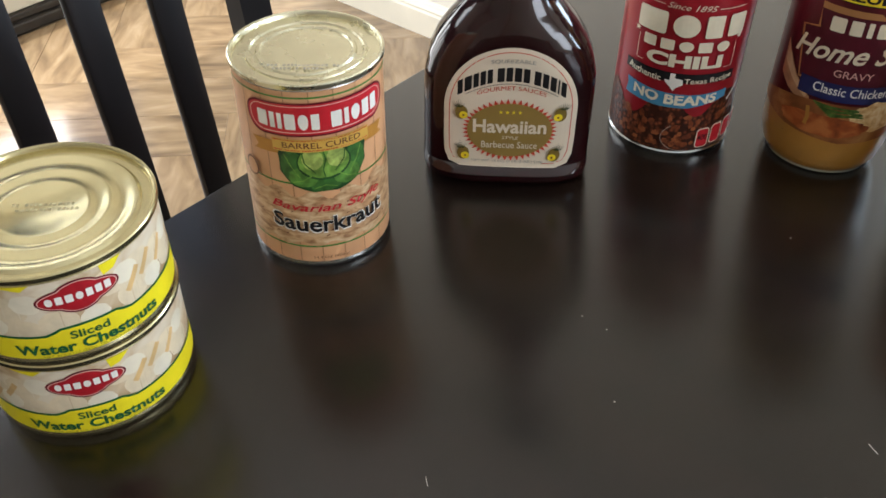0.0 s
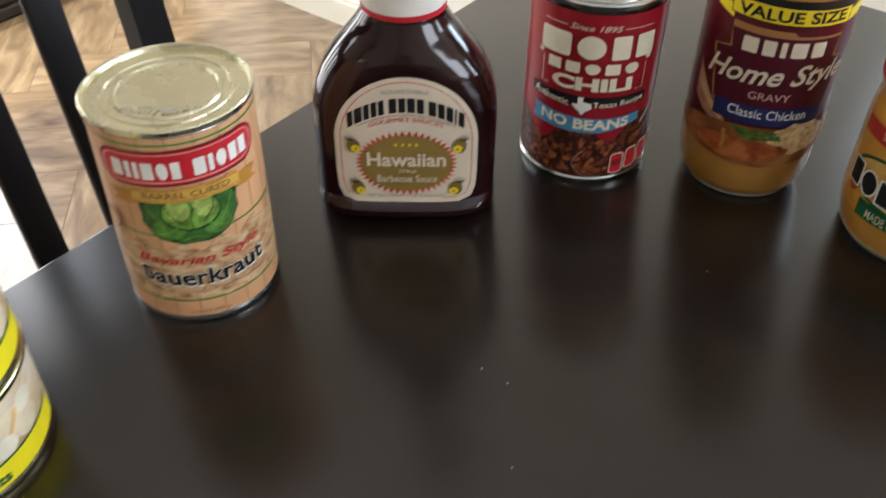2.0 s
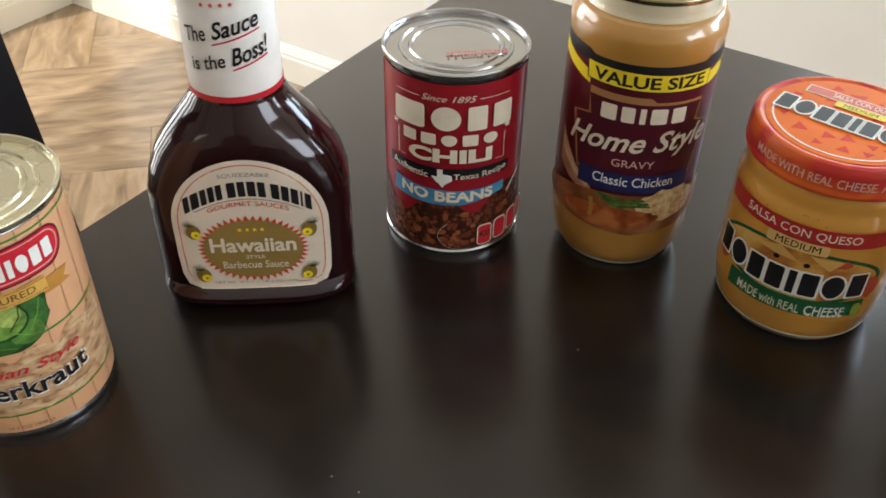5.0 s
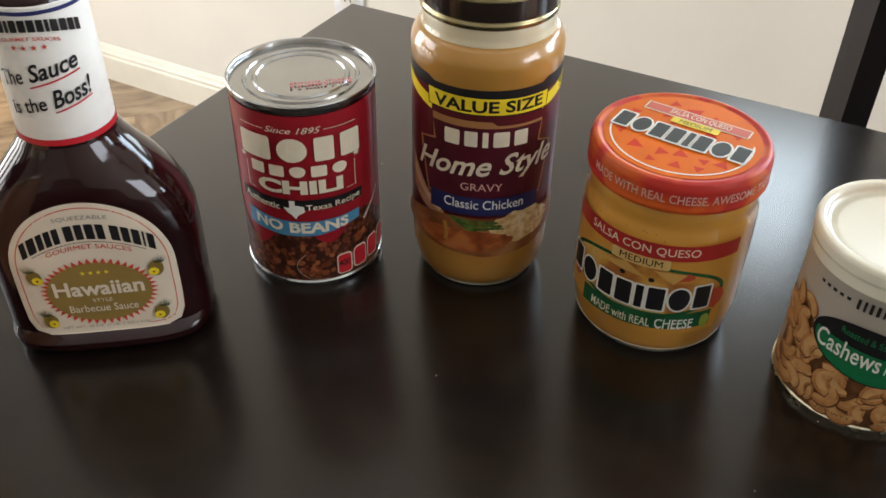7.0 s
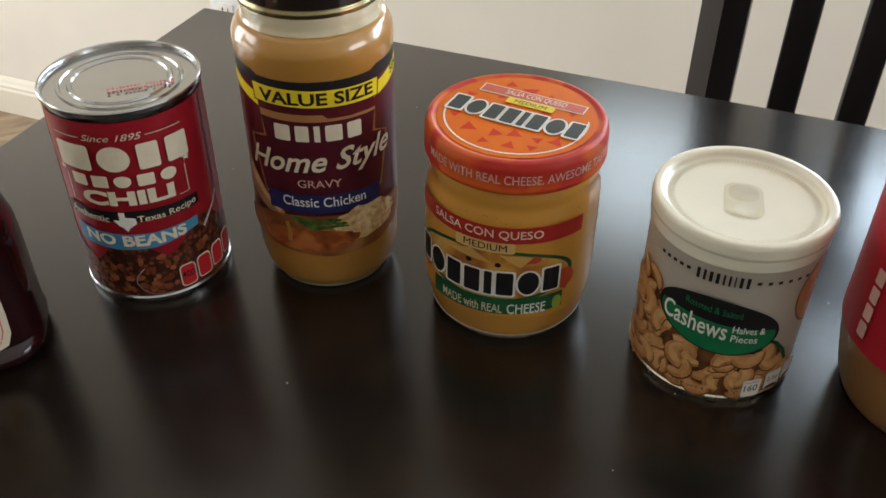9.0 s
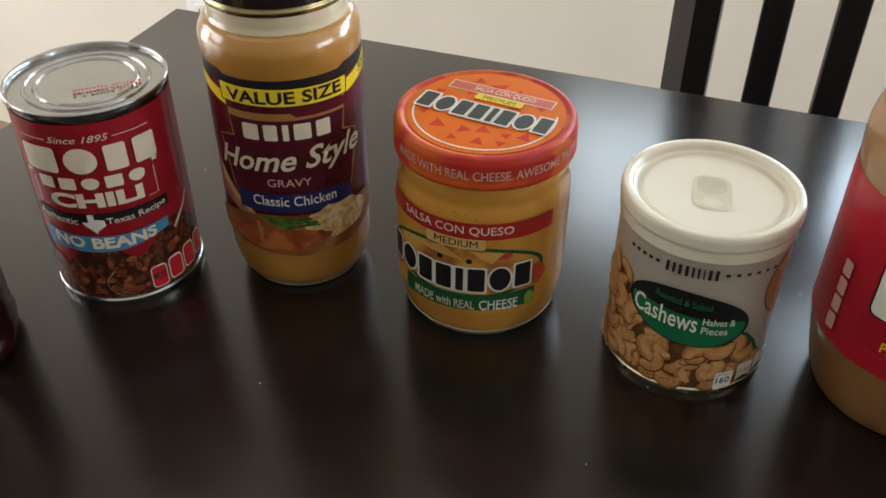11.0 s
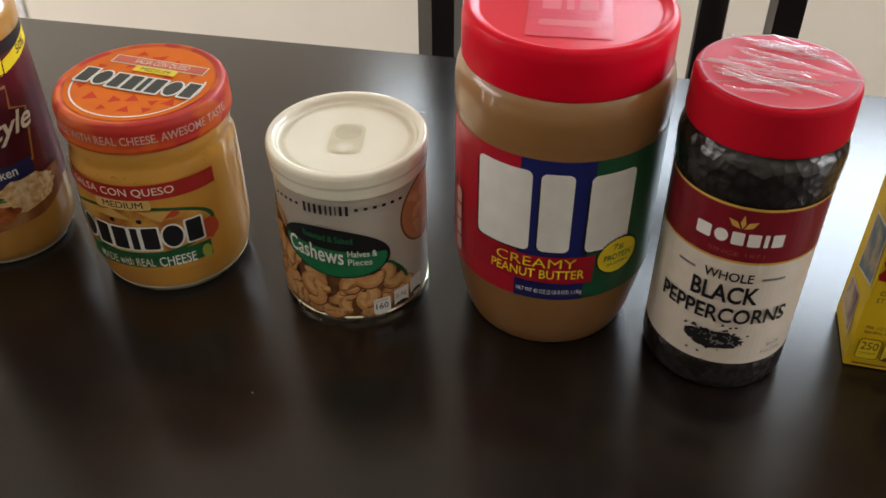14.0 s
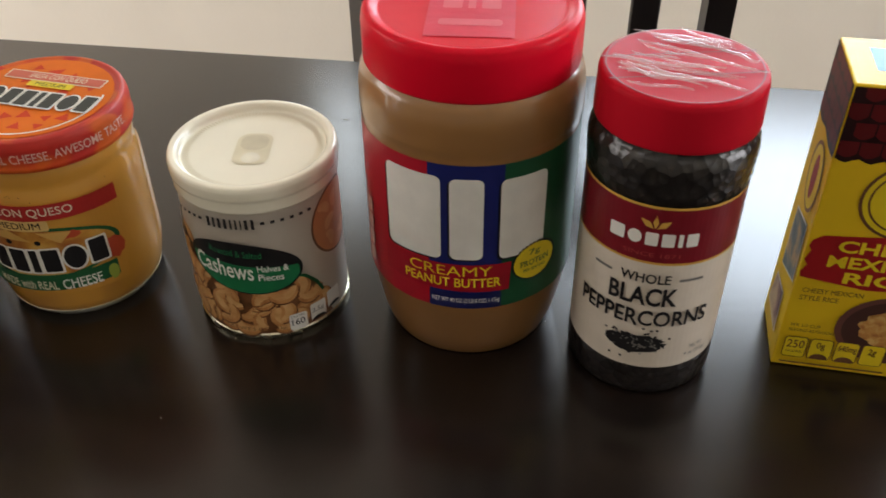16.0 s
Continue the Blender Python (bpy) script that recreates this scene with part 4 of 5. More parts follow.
KEY = [(A(-106), 0.1040), (A(-18), 0.1035), (A(-20), 0.0920), (A(-6), 0.0885), (A(-15), 0.0600), (A(-110), 0.0600), (A(-119), 0.0900), (A(-104), 0.0925)]
put("keystone", shapes(KEY), ink("keystone_plum", (0.075, 0.006, 0.014)))
put("keystone_line", shapes(*band(KEY, 0.0016, True)), ink("bronze", (0.36, 0.17, 0.06)))
each(put, "brand_block", blocks(A(-95), A(-31), 0.0925, 0.1010, [1, 0.8, 0.35, 1, 0.9], 0.30), CREAM)
put("gravy_boat", shapes([(A(-132), 0.0770), (A(-126), 0.0720), (A(-112), 0.0600), (A(-95), 0.0500), (A(-92), 0.0440), (A(-100), 0.0445), (A(-118), 0.0500), (A(-130), 0.0560)]), ink("boat_tan", (0.38, 0.19, 0.10), var=0.3))
put("gravy_boat_light", shapes([(A(-130), 0.0740), (A(-112), 0.0590), (A(-97), 0.0505), (A(-99), 0.0488), (A(-114), 0.0555), (A(-129), 0.0640)]), ink("boat_light", (0.55, 0.34, 0.20), var=0.2))
put("lettering_edge", warp(text("Home Style", A(-122), A(-3), 0.0715, 0.0885, 0.036, 0.35), lambda u, v: (u, v + 0.06 * u)), MAROON)
put("lettering", warp(text("Home Style", A(-121), A(-4), 0.0722, 0.0878, 0.018, 0.35), lambda u, v: (u, v + 0.06 * u)), CREAM)
put("lettering", text("GRAVY", A(-81), A(-49), 0.0668, 0.0712), PALE_PINK)
put("blue_band", warp(shapes(rect(A(-107), A(-17), 0.0515, 0.0625)), lambda u, v: (u, v - 0.0010 * (u / 0.03) ** 2 + 0.001)), NAVY)
put("lettering", text("Classic Chicken", A(-94), A(-31), 0.0555, 0.0612, 0.006), WHITE)
put("plate", shapes([(A(-150 + 5 * i), 0.0500 - 0.010 * ((i - 16) / 16) ** 2 * (i < 16)) for i in range(33)] + [(A(10), 0.036), (A(-20), 0.027), (A(-60), 0.0245), (A(-110), 0.028), (A(-150), 0.034)]), ramp_mat("plate_sauce", [(0.3, (0.14, 0.04, 0.012)), (0.55, (0.27, 0.10, 0.03)), (0.8, (0.48, 0.26, 0.10))], 60, 0.35))
put("rice_picture", shapes(ragged(A(-30), 0.0430, 0.0180, 0.0100, 40, 0.10, 2)), ramp_mat("rice_picture", [(0.3, (0.46, 0.24, 0.08)), (0.5, (0.68, 0.47, 0.23)), (0.7, (0.80, 0.66, 0.43))], 260, 0.4, detail=3))
strokes(put, "green_bean", [[(A(-90 + 2 * i), 0.0490 - 0.0009 * i), (A(-72 + 2 * i), 0.0478 - 0.0007 * i + 0.0006 * (i % 3)), (A(-54 + i), 0.0475 + 0.0004 * (i % 4) - 0.0006 * i)] for i in range(9)], 0.0012, ramp_mat("bean_green", [(0.3, (0.02, 0.07, 0.01)), (0.7, (0.13, 0.22, 0.04))], 260, 0.35))
put("chicken_breast", shapes(ragged(A(-78), 0.0350, 0.0260, 0.0068, 44, 0.06, 5)), ramp_mat("roast_chicken", [(0.3, (0.14, 0.028, 0.008)), (0.5, (0.30, 0.07, 0.016)), (0.72, (0.48, 0.17, 0.05))], 90, 0.3))
put("gravy_drip", shapes(*band([(A(-93), 0.0450), (A(-91), 0.0380), (A(-92), 0.0330)], 0.0022)), GRAVY)
speck = lambda n, seed, r, c, z0, z1, a0, a1: shapes(*[oval(random.Random(seed + i).uniform(arcs(r, c)(a0), arcs(r, c)(a1)), random.Random(seed * 3 + i).uniform(z0, z1), 0.0003, 0.0003, 8) for i in range(n)])
part("pepper_specks", bend(speck(16, 5, 0.0376, -63, 0.010, 0.135, -140, 20), drum(lambda z: 0.0376 if z > 0.022 else 0.0376 - 0.0035 * ((0.022 - z) / 0.014), -63), 0.0001), BROWN, heinz, smooth=False)

# queso jar
put = printer(queso, drum(0.0428, -90))
A = arcs(0.0428, -90)
LBL = ramp_mat("queso_label_picture", [(0.32, (0.33, 0.09, 0.02)), (0.5, (0.60, 0.30, 0.05)), (0.68, (0.70, 0.46, 0.14))], 45, 0.35)
queso_label = put("label", shapes([(A(-150), 0.0210), (A(-30), 0.0180), (A(-26), 0.0480), (A(-24), 0.0700), (A(-150), 0.0700)]), mat("queso_label_yellow", (0.60, 0.29, 0.045), 0.35, var=0.06, scale=25))
put = printer(queso_label, restaged(drum(0.0430, -90), [(0.0185, 0.0205), (0.0220, 0.0255), (0.0394, 0.0423), (0.0600, 0.0612), (0.0675, 0.0688), (0.0722, 0.0732)]))
put("bowl_edge", shapes(oval(A(-88), 0.0420, 0.0440, 0.0170, 48)), DARK_GREEN)
put("bowl_picture", shapes(oval(A(-88), 0.0420, 0.0415, 0.0150, 48)), LBL)
each(put, "tomato", (ragged(A(-36), 0.036, 0.006, 0.007, 20, 0.15, 2), ragged(A(-140), 0.034, 0.005, 0.007, 20, 0.15, 3), ragged(A(-60), 0.0525, 0.006, 0.0025, 16, 0.2, 4)), ink("tomato_red", (0.50, 0.07, 0.03)))
put("chip", shapes([(A(-118), 0.052), (A(-98), 0.057), (A(-84), 0.050)], [(A(-80), 0.056), (A(-58), 0.0545), (A(-66), 0.048)]), ink("chip_tan", (0.62, 0.36, 0.10)))
put("red_band", warp(shapes(rect(A(-150), A(-24), 0.0630, 0.0722)), lambda u, v: (u, v)), ink("band_red", (0.42, 0.025, 0.022)))
put("lettering", text("SALSA CON QUESO", A(-128), A(-53), 0.0648, 0.0703, 0.004), CREAM)
put("tab", shapes(rrect(A(-109), A(-70), 0.0570, 0.0632, 0.0012)), ink("tab_tan", (0.66, 0.44, 0.16)))
put("lettering", text("MEDIUM", A(-103), A(-75), 0.0583, 0.0622, 0.0), BLACK)
word = blocks(A(-146), A(-40), 0.0322, 0.0465, [0.8, -0.95, 0.75, 0.75, 0.35, 0.75, -0.95, 0.75], 0.20, -0.002)
each(put, "brand_edge", grown(word, 0.0011), WHITE)
each(put, "brand_block", word, BLACK)
each(put, "brand_dot", (oval(A(-99), 0.0496, 0.0015, 0.0015, 12), oval(A(-80), 0.0496, 0.0015, 0.0015, 12)), BLACK)
put("green_band", warp(shapes(rect(A(-128), A(-36), 0.0185, 0.0275)), lambda u, v: (u, v - 0.002 * (1 - (u / 0.036) ** 2) + 0.001)), DARK_GREEN)
put("lettering", text("MADE with REAL", A(-119), A(-76), 0.0198, 0.0242, 0.006), CREAM)
put("lettering", text("CHEESE", A(-73), A(-48), 0.0196, 0.0250, 0.012), WHITE)
put("jalapeno", shapes(ragged(A(-40), 0.0230, 0.0028, 0.0040, 16, 0.1, 8)), ink("jalapeno_green", (0.30, 0.38, 0.06)))
part("pepper_specks", bend(speck(10, 9, 0.0428, -90, 0.074, 0.080, -150, -20), drum(lambda z: 0.0424 - 0.12 * (z - 0.074), -90), 0.0005), BROWN, queso, smooth=False)


def disc_print(parent, cz, turn, first=0.0002):
    """Prints on a flat lid."""
    layer = [first]
    c, s = math.cos(radians(turn)), math.sin(radians(turn))

    def put(name, bm, material, up=True):
        if up:
            layer[0] += 0.00008
        for v in bm.verts:
            v.co = (c * v.co.x - s * v.co.y, s * v.co.x + c * v.co.y, cz + layer[0])
        return part(name, bm, material, parent, smooth=False)
    return put


put = disc_print(queso, 0.1062, -6)
rng = random.Random(6)
tri, spots = [], []
for i in range(400):
    a, q, sz = rng.uniform(0, 6.28), 0.030 * math.sqrt(rng.random()), rng.uniform(0.0025, 0.0052)
    t0, x, y = rng.uniform(0, 6.28), q * math.cos(a), q * math.sin(a)
    if all(math.hypot(x - b, y - c) > sz + d + 0.0004 for b, c, d in spots):
        spots.append((x, y, sz))
        tri.append([(x + sz * math.cos(t0 + 2.1 * k), y + sz * math.sin(t0 + 2.1 * k)) for k in range(3)])
put("lid_ground", shapes(oval(0, 0, 0.0372, 0.0372, 64)), ink("lid_orange", (0.70, 0.15, 0.010), 0.42, spec=0.12))
each(put, "lid_chip", tri, ink("lid_deep_orange", (0.58, 0.045, 0.015), 0.42, spec=0.12))
put("lid_ring", shapes(*band(oval(0, -0.001, 0.0335, 0.0330, 56, 2.9, 6.6), 0.0009)), WHITE)
put("banner_edge", shapes(rect(-0.0262, 0.0272, 0.0140, 0.0222)), CREAM)
put("banner", shapes(rect(-0.0255, 0.0265, 0.0147, 0.0215)), ink("banner_red", (0.55, 0.10, 0.06)))
put("lettering", text("SALSA CON QUESO", -0.0135, 0.0175, 0.0155, 0.0205, 0.004), CREAM)
put("tab", shapes(rrect(-0.010, 0.014, 0.0085, 0.0138, 0.001)), YELLOW)
put("lettering", text("MEDIUM", -0.006, 0.010, 0.0095, 0.0128, 0.0), BLACK)
word = blocks(-0.0325, 0.0325, -0.0080, 0.0052, [0.8, -0.95, 0.75, 0.75, 0.35, 0.75, -0.95, 0.75], 0.20, -0.0015)
each(put, "brand_edge", grown(word, 0.0011), WHITE)
each(put, "brand_block", word, ink("brand_charcoal", (0.03, 0.035, 0.03), 0.5))
put = printer(queso, drum(0.0430, -80))
put("lettering", text("MADE WITH REAL CHEESE. AWESOME TASTE.", arcs(0.043, -80)(-135), arcs(0.043, -80)(0), 0.0962, 0.1008, 0.008), PALE_PINK)

# cashew can
put = printer(cash_label, drum(0.0382, -88), 0.0015, 0.0, 0.000028)
A = arcs(0.0384, -88)
TOPLINE = [(A(-160), 0.058), (A(-140), 0.055), (A(-125), 0.044), (A(-110), 0.034), (A(-88), 0.030), (A(-66), 0.036), (A(-50), 0.036), (A(-40), 0.031), (A(-31), 0.021), (A(-24), 0.0036)]
NUT_DARK = ramp_mat("cashew_shadow", [(0.3, (0.12, 0.046, 0.015)), (0.7, (0.24, 0.10, 0.036))], 120, 0.4)
put("cashew_picture", shapes(TOPLINE + [(A(-160), 0.0036)]), NUT_DARK)


def under(u):
    for (a, za), (b, zb) in zip(TOPLINE, TOPLINE[1:]):
        if a <= u <= b:
            return za + (zb - za) * (u - a) / (b - a)
    return 0


def nut(u, v, size, turn, fat=1.0):
    out, n = [], 10
    for i in range(n + 1):
        a = -1.25 + 2.5 * i / n
        w = fat * 0.66 * math.sin(math.pi * (0.16 + 0.68 * i / n))
        out.append(((1 + w) * math.cos(a), (1 + w) * math.sin(a)))
    for i in range(n, -1, -1):
        a = -1.25 + 2.5 * i / n
        w = fat * 0.66 * math.sin(math.pi * (0.16 + 0.68 * i / n))
        out.append(((1 - w) * math.cos(a), (1 - w) * math.sin(a)))
    c, s = math.cos(turn), math.sin(turn)
    return [(u + size * 0.7 * (c * x - s * y), v + size * 0.7 * (s * x + c * y)) for x, y in out]


NUT = ramp_mat("cashew_print", [(0.30, (0.38, 0.15, 0.045)), (0.52, (0.54, 0.245, 0.08)), (0.72, (0.64, 0.34, 0.135))], 110, 0.4, island=0.0)
put("round_picture_edge", shapes(oval(A(-8), 0.0575, 0.0188, 0.0198, 44)), BROWN)
put("round_picture", shapes(oval(A(-8), 0.0575, 0.0176, 0.0186, 44)), ink("nut_orange", (0.52, 0.22, 0.10)))
each(put, "round_nut", [nut(A(a), z, 0.0056, t) for a, z, t in ((-24, 0.064, 1), (-14, 0.055, 2.2), (-4, 0.067, 3), (-22, 0.047, 0.4), (0, 0.050, 5))], ramp_mat("nut_orange_print", [(0.3, (0.46, 0.18, 0.07)), (0.9, (0.66, 0.36, 0.18))], 90, 0.4, island=0.4))
NUT_LIGHT = ramp_mat("cashew_light", [(0.30, (0.56, 0.28, 0.10)), (0.60, (0.68, 0.40, 0.17))], 150, 0.4)
rng = random.Random(21)
spots = []
for _ in range(6000):
    u, v, sz = rng.uniform(A(-158), A(-24)), rng.uniform(0.0105, 0.054), rng.uniform(0.0066, 0.0092)
    if v < under(u) - 0.003 and all(math.hypot(u - a, v - b) > 0.0054 for a, b, _, _, _ in spots):
        taken = {k for a, b, _, _, k in spots if math.hypot(u - a, v - b) < 0.026}
        spots.append((u, v, sz, rng.uniform(0, 6.28), min(k for k in range(40) if k not in taken)))
for k in sorted({q[4] for q in spots}):
    mine = [q[:4] for q in spots if q[4] == k]
    each(put, "cashew_shade", [nut(u + 0.0003, v - 0.0006, sz * 1.04, t) for u, v, sz, t in mine], NUT_DARK)
    each(put, "cashew", [nut(u, v, sz, t) for u, v, sz, t in mine], NUT)
    each(put, "cashew_shine", [nut(u + 0.0002, v + 0.0005, sz, t, 0.55) for u, v, sz, t in mine], NUT_LIGHT)
put("green_swash", shapes(*band([(A(-56), 0.0400), (A(-46), 0.0365), (A(-38), 0.0300), (A(-33), 0.0225)], 0.0017)), DARK_GREEN)
EMER = ink("emerald", (0.010, 0.17, 0.065))
put("green_oval_edge", warp(shapes(oval(A(-88), 0.0465, 0.0275, 0.0152, 56)), lambda u, v: (u, v - 0.12 * u)), BLACK)
put("green_oval", warp(shapes(oval(A(-88), 0.0455, 0.0258, 0.0136, 56, math.pi * 0.93, math.pi * 2.07)), lambda u, v: (u, v - 0.12 * u)), EMER)
put("lettering", warp(text("Roasted & Salted", A(-110), A(-74), 0.0535, 0.0572, 0.004), lambda u, v: (u, v - 0.10 * u)), EMER)
put("lettering", warp(text("Cashews", A(-124), A(-81), 0.0400, 0.0500, 0.012), lambda u, v: (u, v - 0.10 * u)), WHITE)
put("lettering", warp(text("Halves &", A(-78), A(-57), 0.0452, 0.0490, 0.01), lambda u, v: (u, v - 0.08 * u)), WHITE)
put("lettering", warp(text("Pieces", A(-78), A(-61), 0.0400, 0.0440, 0.01), lambda u, v: (u, v - 0.08 * u)), WHITE)
each(put, "brand_block", blocks(A(-107), A(-75), 0.0700, 0.0755, [0.6, 0.5, 0.6, 0.6, 0.4, 0.4, 0.25, 0.6, 0.6], 0.6), BLACK)
each(put, "dash", [rect(A(a), A(a + 2.7), 0.0722, 0.0738) for a in (-134, -129, -124, -119, -114, -71, -64.5, -58, -51.5, -45, -38.5)], BLACK)
put("lettering", text("NET WT 5 OZ (142g)", A(-108), A(-64), 0.0065, 0.0090), BROWN)
each(put, "fact_box", ([rrect(A(a), A(a + 13), 0.0045 + 0.0022 * i, 0.0150 + 0.0022 * i, 0.0012) for i, a in enumerate((-62, -46, -31))]), WHITE)
put("lettering", text("CALORIES", A(-61), A(-51), 0.0128, 0.0141), GREY)
put("lettering", text("160", A(-60.5), A(-51), 0.0078, 0.0118, 0.01), BLACK)
put("lettering", text("2.5g", A(-45), A(-35), 0.0108, 0.0142, 0.005), GREY)
put("fact_foot", shapes(*[oval(A(a + 6.5), 0.0045 + 0.0022 * i, 0.0040, 0.0022, 16, 0, math.pi) for i, a in ((1, -46), (2, -31))]), BLACK)
# pull tab seen through the thin lid
put = disc_print(cash, 0.0878, -82)
put("pull_tab", shapes(rrect(-0.013, 0.014, -0.0085, 0.0085, 0.006)), mat("tab_shade", (0.68, 0.62, 0.44), 0.3))
put("pull_tab_hole", shapes(rrect(-0.0115, 0.0015, -0.0066, 0.0066, 0.0050)), mat("tab_hole_shade", (0.60, 0.54, 0.38), 0.3))
put("pull_tab_rivet", shapes(oval(0.0085, 0, 0.0045, 0.0045, 24)), mat("rivet_shade", (0.76, 0.72, 0.58), 0.25))
put("crimp_ring", shapes(*[[(0.0300 * math.cos(a), 0.0300 * math.sin(a)), (0.0326 * math.cos(a), 0.0326 * math.sin(a)), (0.0326 * math.cos(a + 0.022), 0.0326 * math.sin(a + 0.022)), (0.0300 * math.cos(a + 0.022), 0.0300 * math.sin(a + 0.022))] for a in [0.055 * i for i in range(1, 114)]]), mat("crimp_shade", (0.70, 0.64, 0.47), 0.3))

# peanut butter jar
put = printer(jif, drum(0.0490, -85))
A = arcs(0.0490, -85)
jif_label = put("label", shapes(rect(A(-230), A(-104.5), 0.0376, 0.1155)), ink("label_red", (0.42, 0.010, 0.024), 0.3))
put("label_blue", shapes(rect(A(-104.5), A(-66.3), 0.0376, 0.1155)), ink("label_blue", (0.012, 0.018, 0.13), 0.3), False)
put("label_green", shapes(rect(A(-66.3), A(60), 0.0376, 0.1155)), ink("label_green", (0.010, 0.085, 0.035), 0.3), False)
put = printer(jif_label, drum(0.0492, -85))
LOGO = [rrect(A(-130), A(-98), 0.0660, 0.1095, 0.003), rrect(A(-93.5), A(-76.5), 0.0665, 0.1090, 0.003), rrect(A(-68), A(-42), 0.0660, 0.1080, 0.003)]
each(put, "logo_shadow", [[(u - 0.0009, v - 0.0009) for u, v in q] for q in LOGO], BLACK)
each(put, "logo_block", LOGO, WHITE)
put("red_panel", shapes([(A(-133), 0.0490), (A(-62), 0.0475), (A(-61), 0.0635), (A(-70), 0.0635), (A(-133), 0.0640)]), ink("panel_red", (0.36, 0.008, 0.020), 0.3))
put("lettering", text("CREAMY", A(-116), A(-71.5), 0.0570, 0.0625, -0.004), YELLOW)
put("lettering", text("PEANUT BUTTER", A(-119), A(-66.5), 0.0505, 0.0558, 0.012), YELLOW)
put("net_panel", shapes(rect(A(-104.5), A(-66.3), 0.0385, 0.0470)), ink("panel_navy", (0.012, 0.016, 0.10), 0.3))
put("lettering", text("NET WT 40 OZ (2 LB 8 OZ) 1.13kg", A(-103), A(-67), 0.0408, 0.0440, 0.006), WHITE)
seal = [(A(-47) + (0.0122 if i % 2 else 0.0113) * math.cos(math.pi * i / 36), 0.0600 + (0.0108 if i % 2 else 0.0100) * math.sin(math.pi * i / 36)) for i in range(72)]
put("seal_edge", shapes(seal), BLACK)
put("seal", shapes(oval(A(-47), 0.0600, 0.0110, 0.0097, 40)), YELLOW)
put("lettering", text("7g", A(-51), A(-44), 0.0630, 0.0670, 0.01), DARK_GREEN)
put("lettering", text("PROTEIN", A(-56), A(-38), 0.0580, 0.0614, 0.01), DARK_GREEN)
put("lettering", text("PER SERVING", A(-54), A(-40), 0.0550, 0.0566, 0.004), DARK_GREEN)
each(put, "side_fact", [rrect(A(-152), A(-146), 0.044 + 0.0095 * i, 0.0520 + 0.0095 * i, 0.001) for i in range(4)], PALE_PINK)
put = disc_print(jif, 0.1628, 4)
put("lid_sticker", shapes(rect(-0.018, 0.018, -0.030, 0.026)), mat("sticker_red", (0.60, 0.035, 0.07), 0.30, spec=0.10, bump=0.6, bscale=45, coat=0.14))
each(put, "sticker_mark", blocks(-0.012, 0.012, -0.004, 0.006, [1, 0.4, 1], 0.3) + [rrect(-0.013, 0.013, -0.020, -0.014, 0.002)], ink("sticker_pink", (0.62, 0.09, 0.12), spec=0.15))

# peppercorn jar
put = printer(pepper, drum(0.0338, -97))
A = arcs(0.0338, -97)
pep_label = put("label", shapes(rect(A(-265), A(70), 0.0188, 0.0797)), ink("label_cream", (0.70, 0.62, 0.52), 0.35))
put("label_red", shapes(rect(A(-265), A(70), 0.0797, 0.1076)), ink("label_wine", (0.20, 0.010, 0.018), 0.3), False)
put = printer(pep_label, restaged(drum(0.0340, -97), [(0.0195, 0.0190), (0.0345, 0.0340), (0.0520, 0.0485), (0.0638, 0.0612), (0.0730, 0.0714), (0.0818, 0.0795), (0.0937, 0.0920), (0.1096, 0.1076)]))
put("gold_edge", shapes(rect(A(-265), A(70), 0.1090, 0.1103), rect(A(-265), A(70), 0.0812, 0.0824)), GOLD)
each(put, "brand_block", blocks(A(-130), A(-67), 0.0905, 0.0970, [1.1, -0.95, 0.85, 0.85, 0.3, 0.8], 0.24), WHITE)
put("leaves", shapes([(A(-98), 0.0990), (A(-100), 0.1020), (A(-98), 0.1062), (A(-96), 0.1020)], [(A(-99), 0.0990), (A(-105), 0.1000), (A(-108.5), 0.1035), (A(-102), 0.1025)], [(A(-97), 0.0990), (A(-91), 0.1000), (A(-87.5), 0.1035), (A(-94), 0.1025)]), GOLD)
put("lettering", text("SINCE 1871", A(-118), A(-78), 0.0850, 0.0870), ink("dim_rose", (0.36, 0.06, 0.06)))
put("lettering", text("WHOLE", A(-117), A(-81), 0.0705, 0.0755, 0.015), BLACK)
each(put, "side_bar", (rect(A(-139), A(-124), 0.0718, 0.0730), rect(A(-75), A(-57), 0.0718, 0.0730)), GREY)
put("lettering", text("BLACK", A(-124), A(-74), 0.0592, 0.0685, 0.025), BLACK)
put("lettering", text("PEPPERCORNS", A(-149), A(-47), 0.0475, 0.0568, 0.02), BLACK)
rng = random.Random(8)
put("pepper_picture", shapes(ragged(A(-99), 0.0345, 0.0125, 0.0060, 40, 0.15, 2), *[oval(A(-99) + rng.gauss(0, 0.0075), 0.0345 + rng.gauss(0, 0.0042), 0.0007, 0.0007, 8) for _ in range(70)]), BLACK)
put("heap_lights", shapes(*[oval(A(-99) + rng.gauss(0, 0.005), 0.0350 + rng.gauss(0, 0.0022), 0.0005, 0.0005, 7) for _ in range(50)]), GREY)
put("lettering", text("Net Wt", A(-56), A(-44), 0.0290, 0.0318), GREY)
put("lettering", text("9 oz (255g)", A(-60), A(-40), 0.0245, 0.0275), GREY)
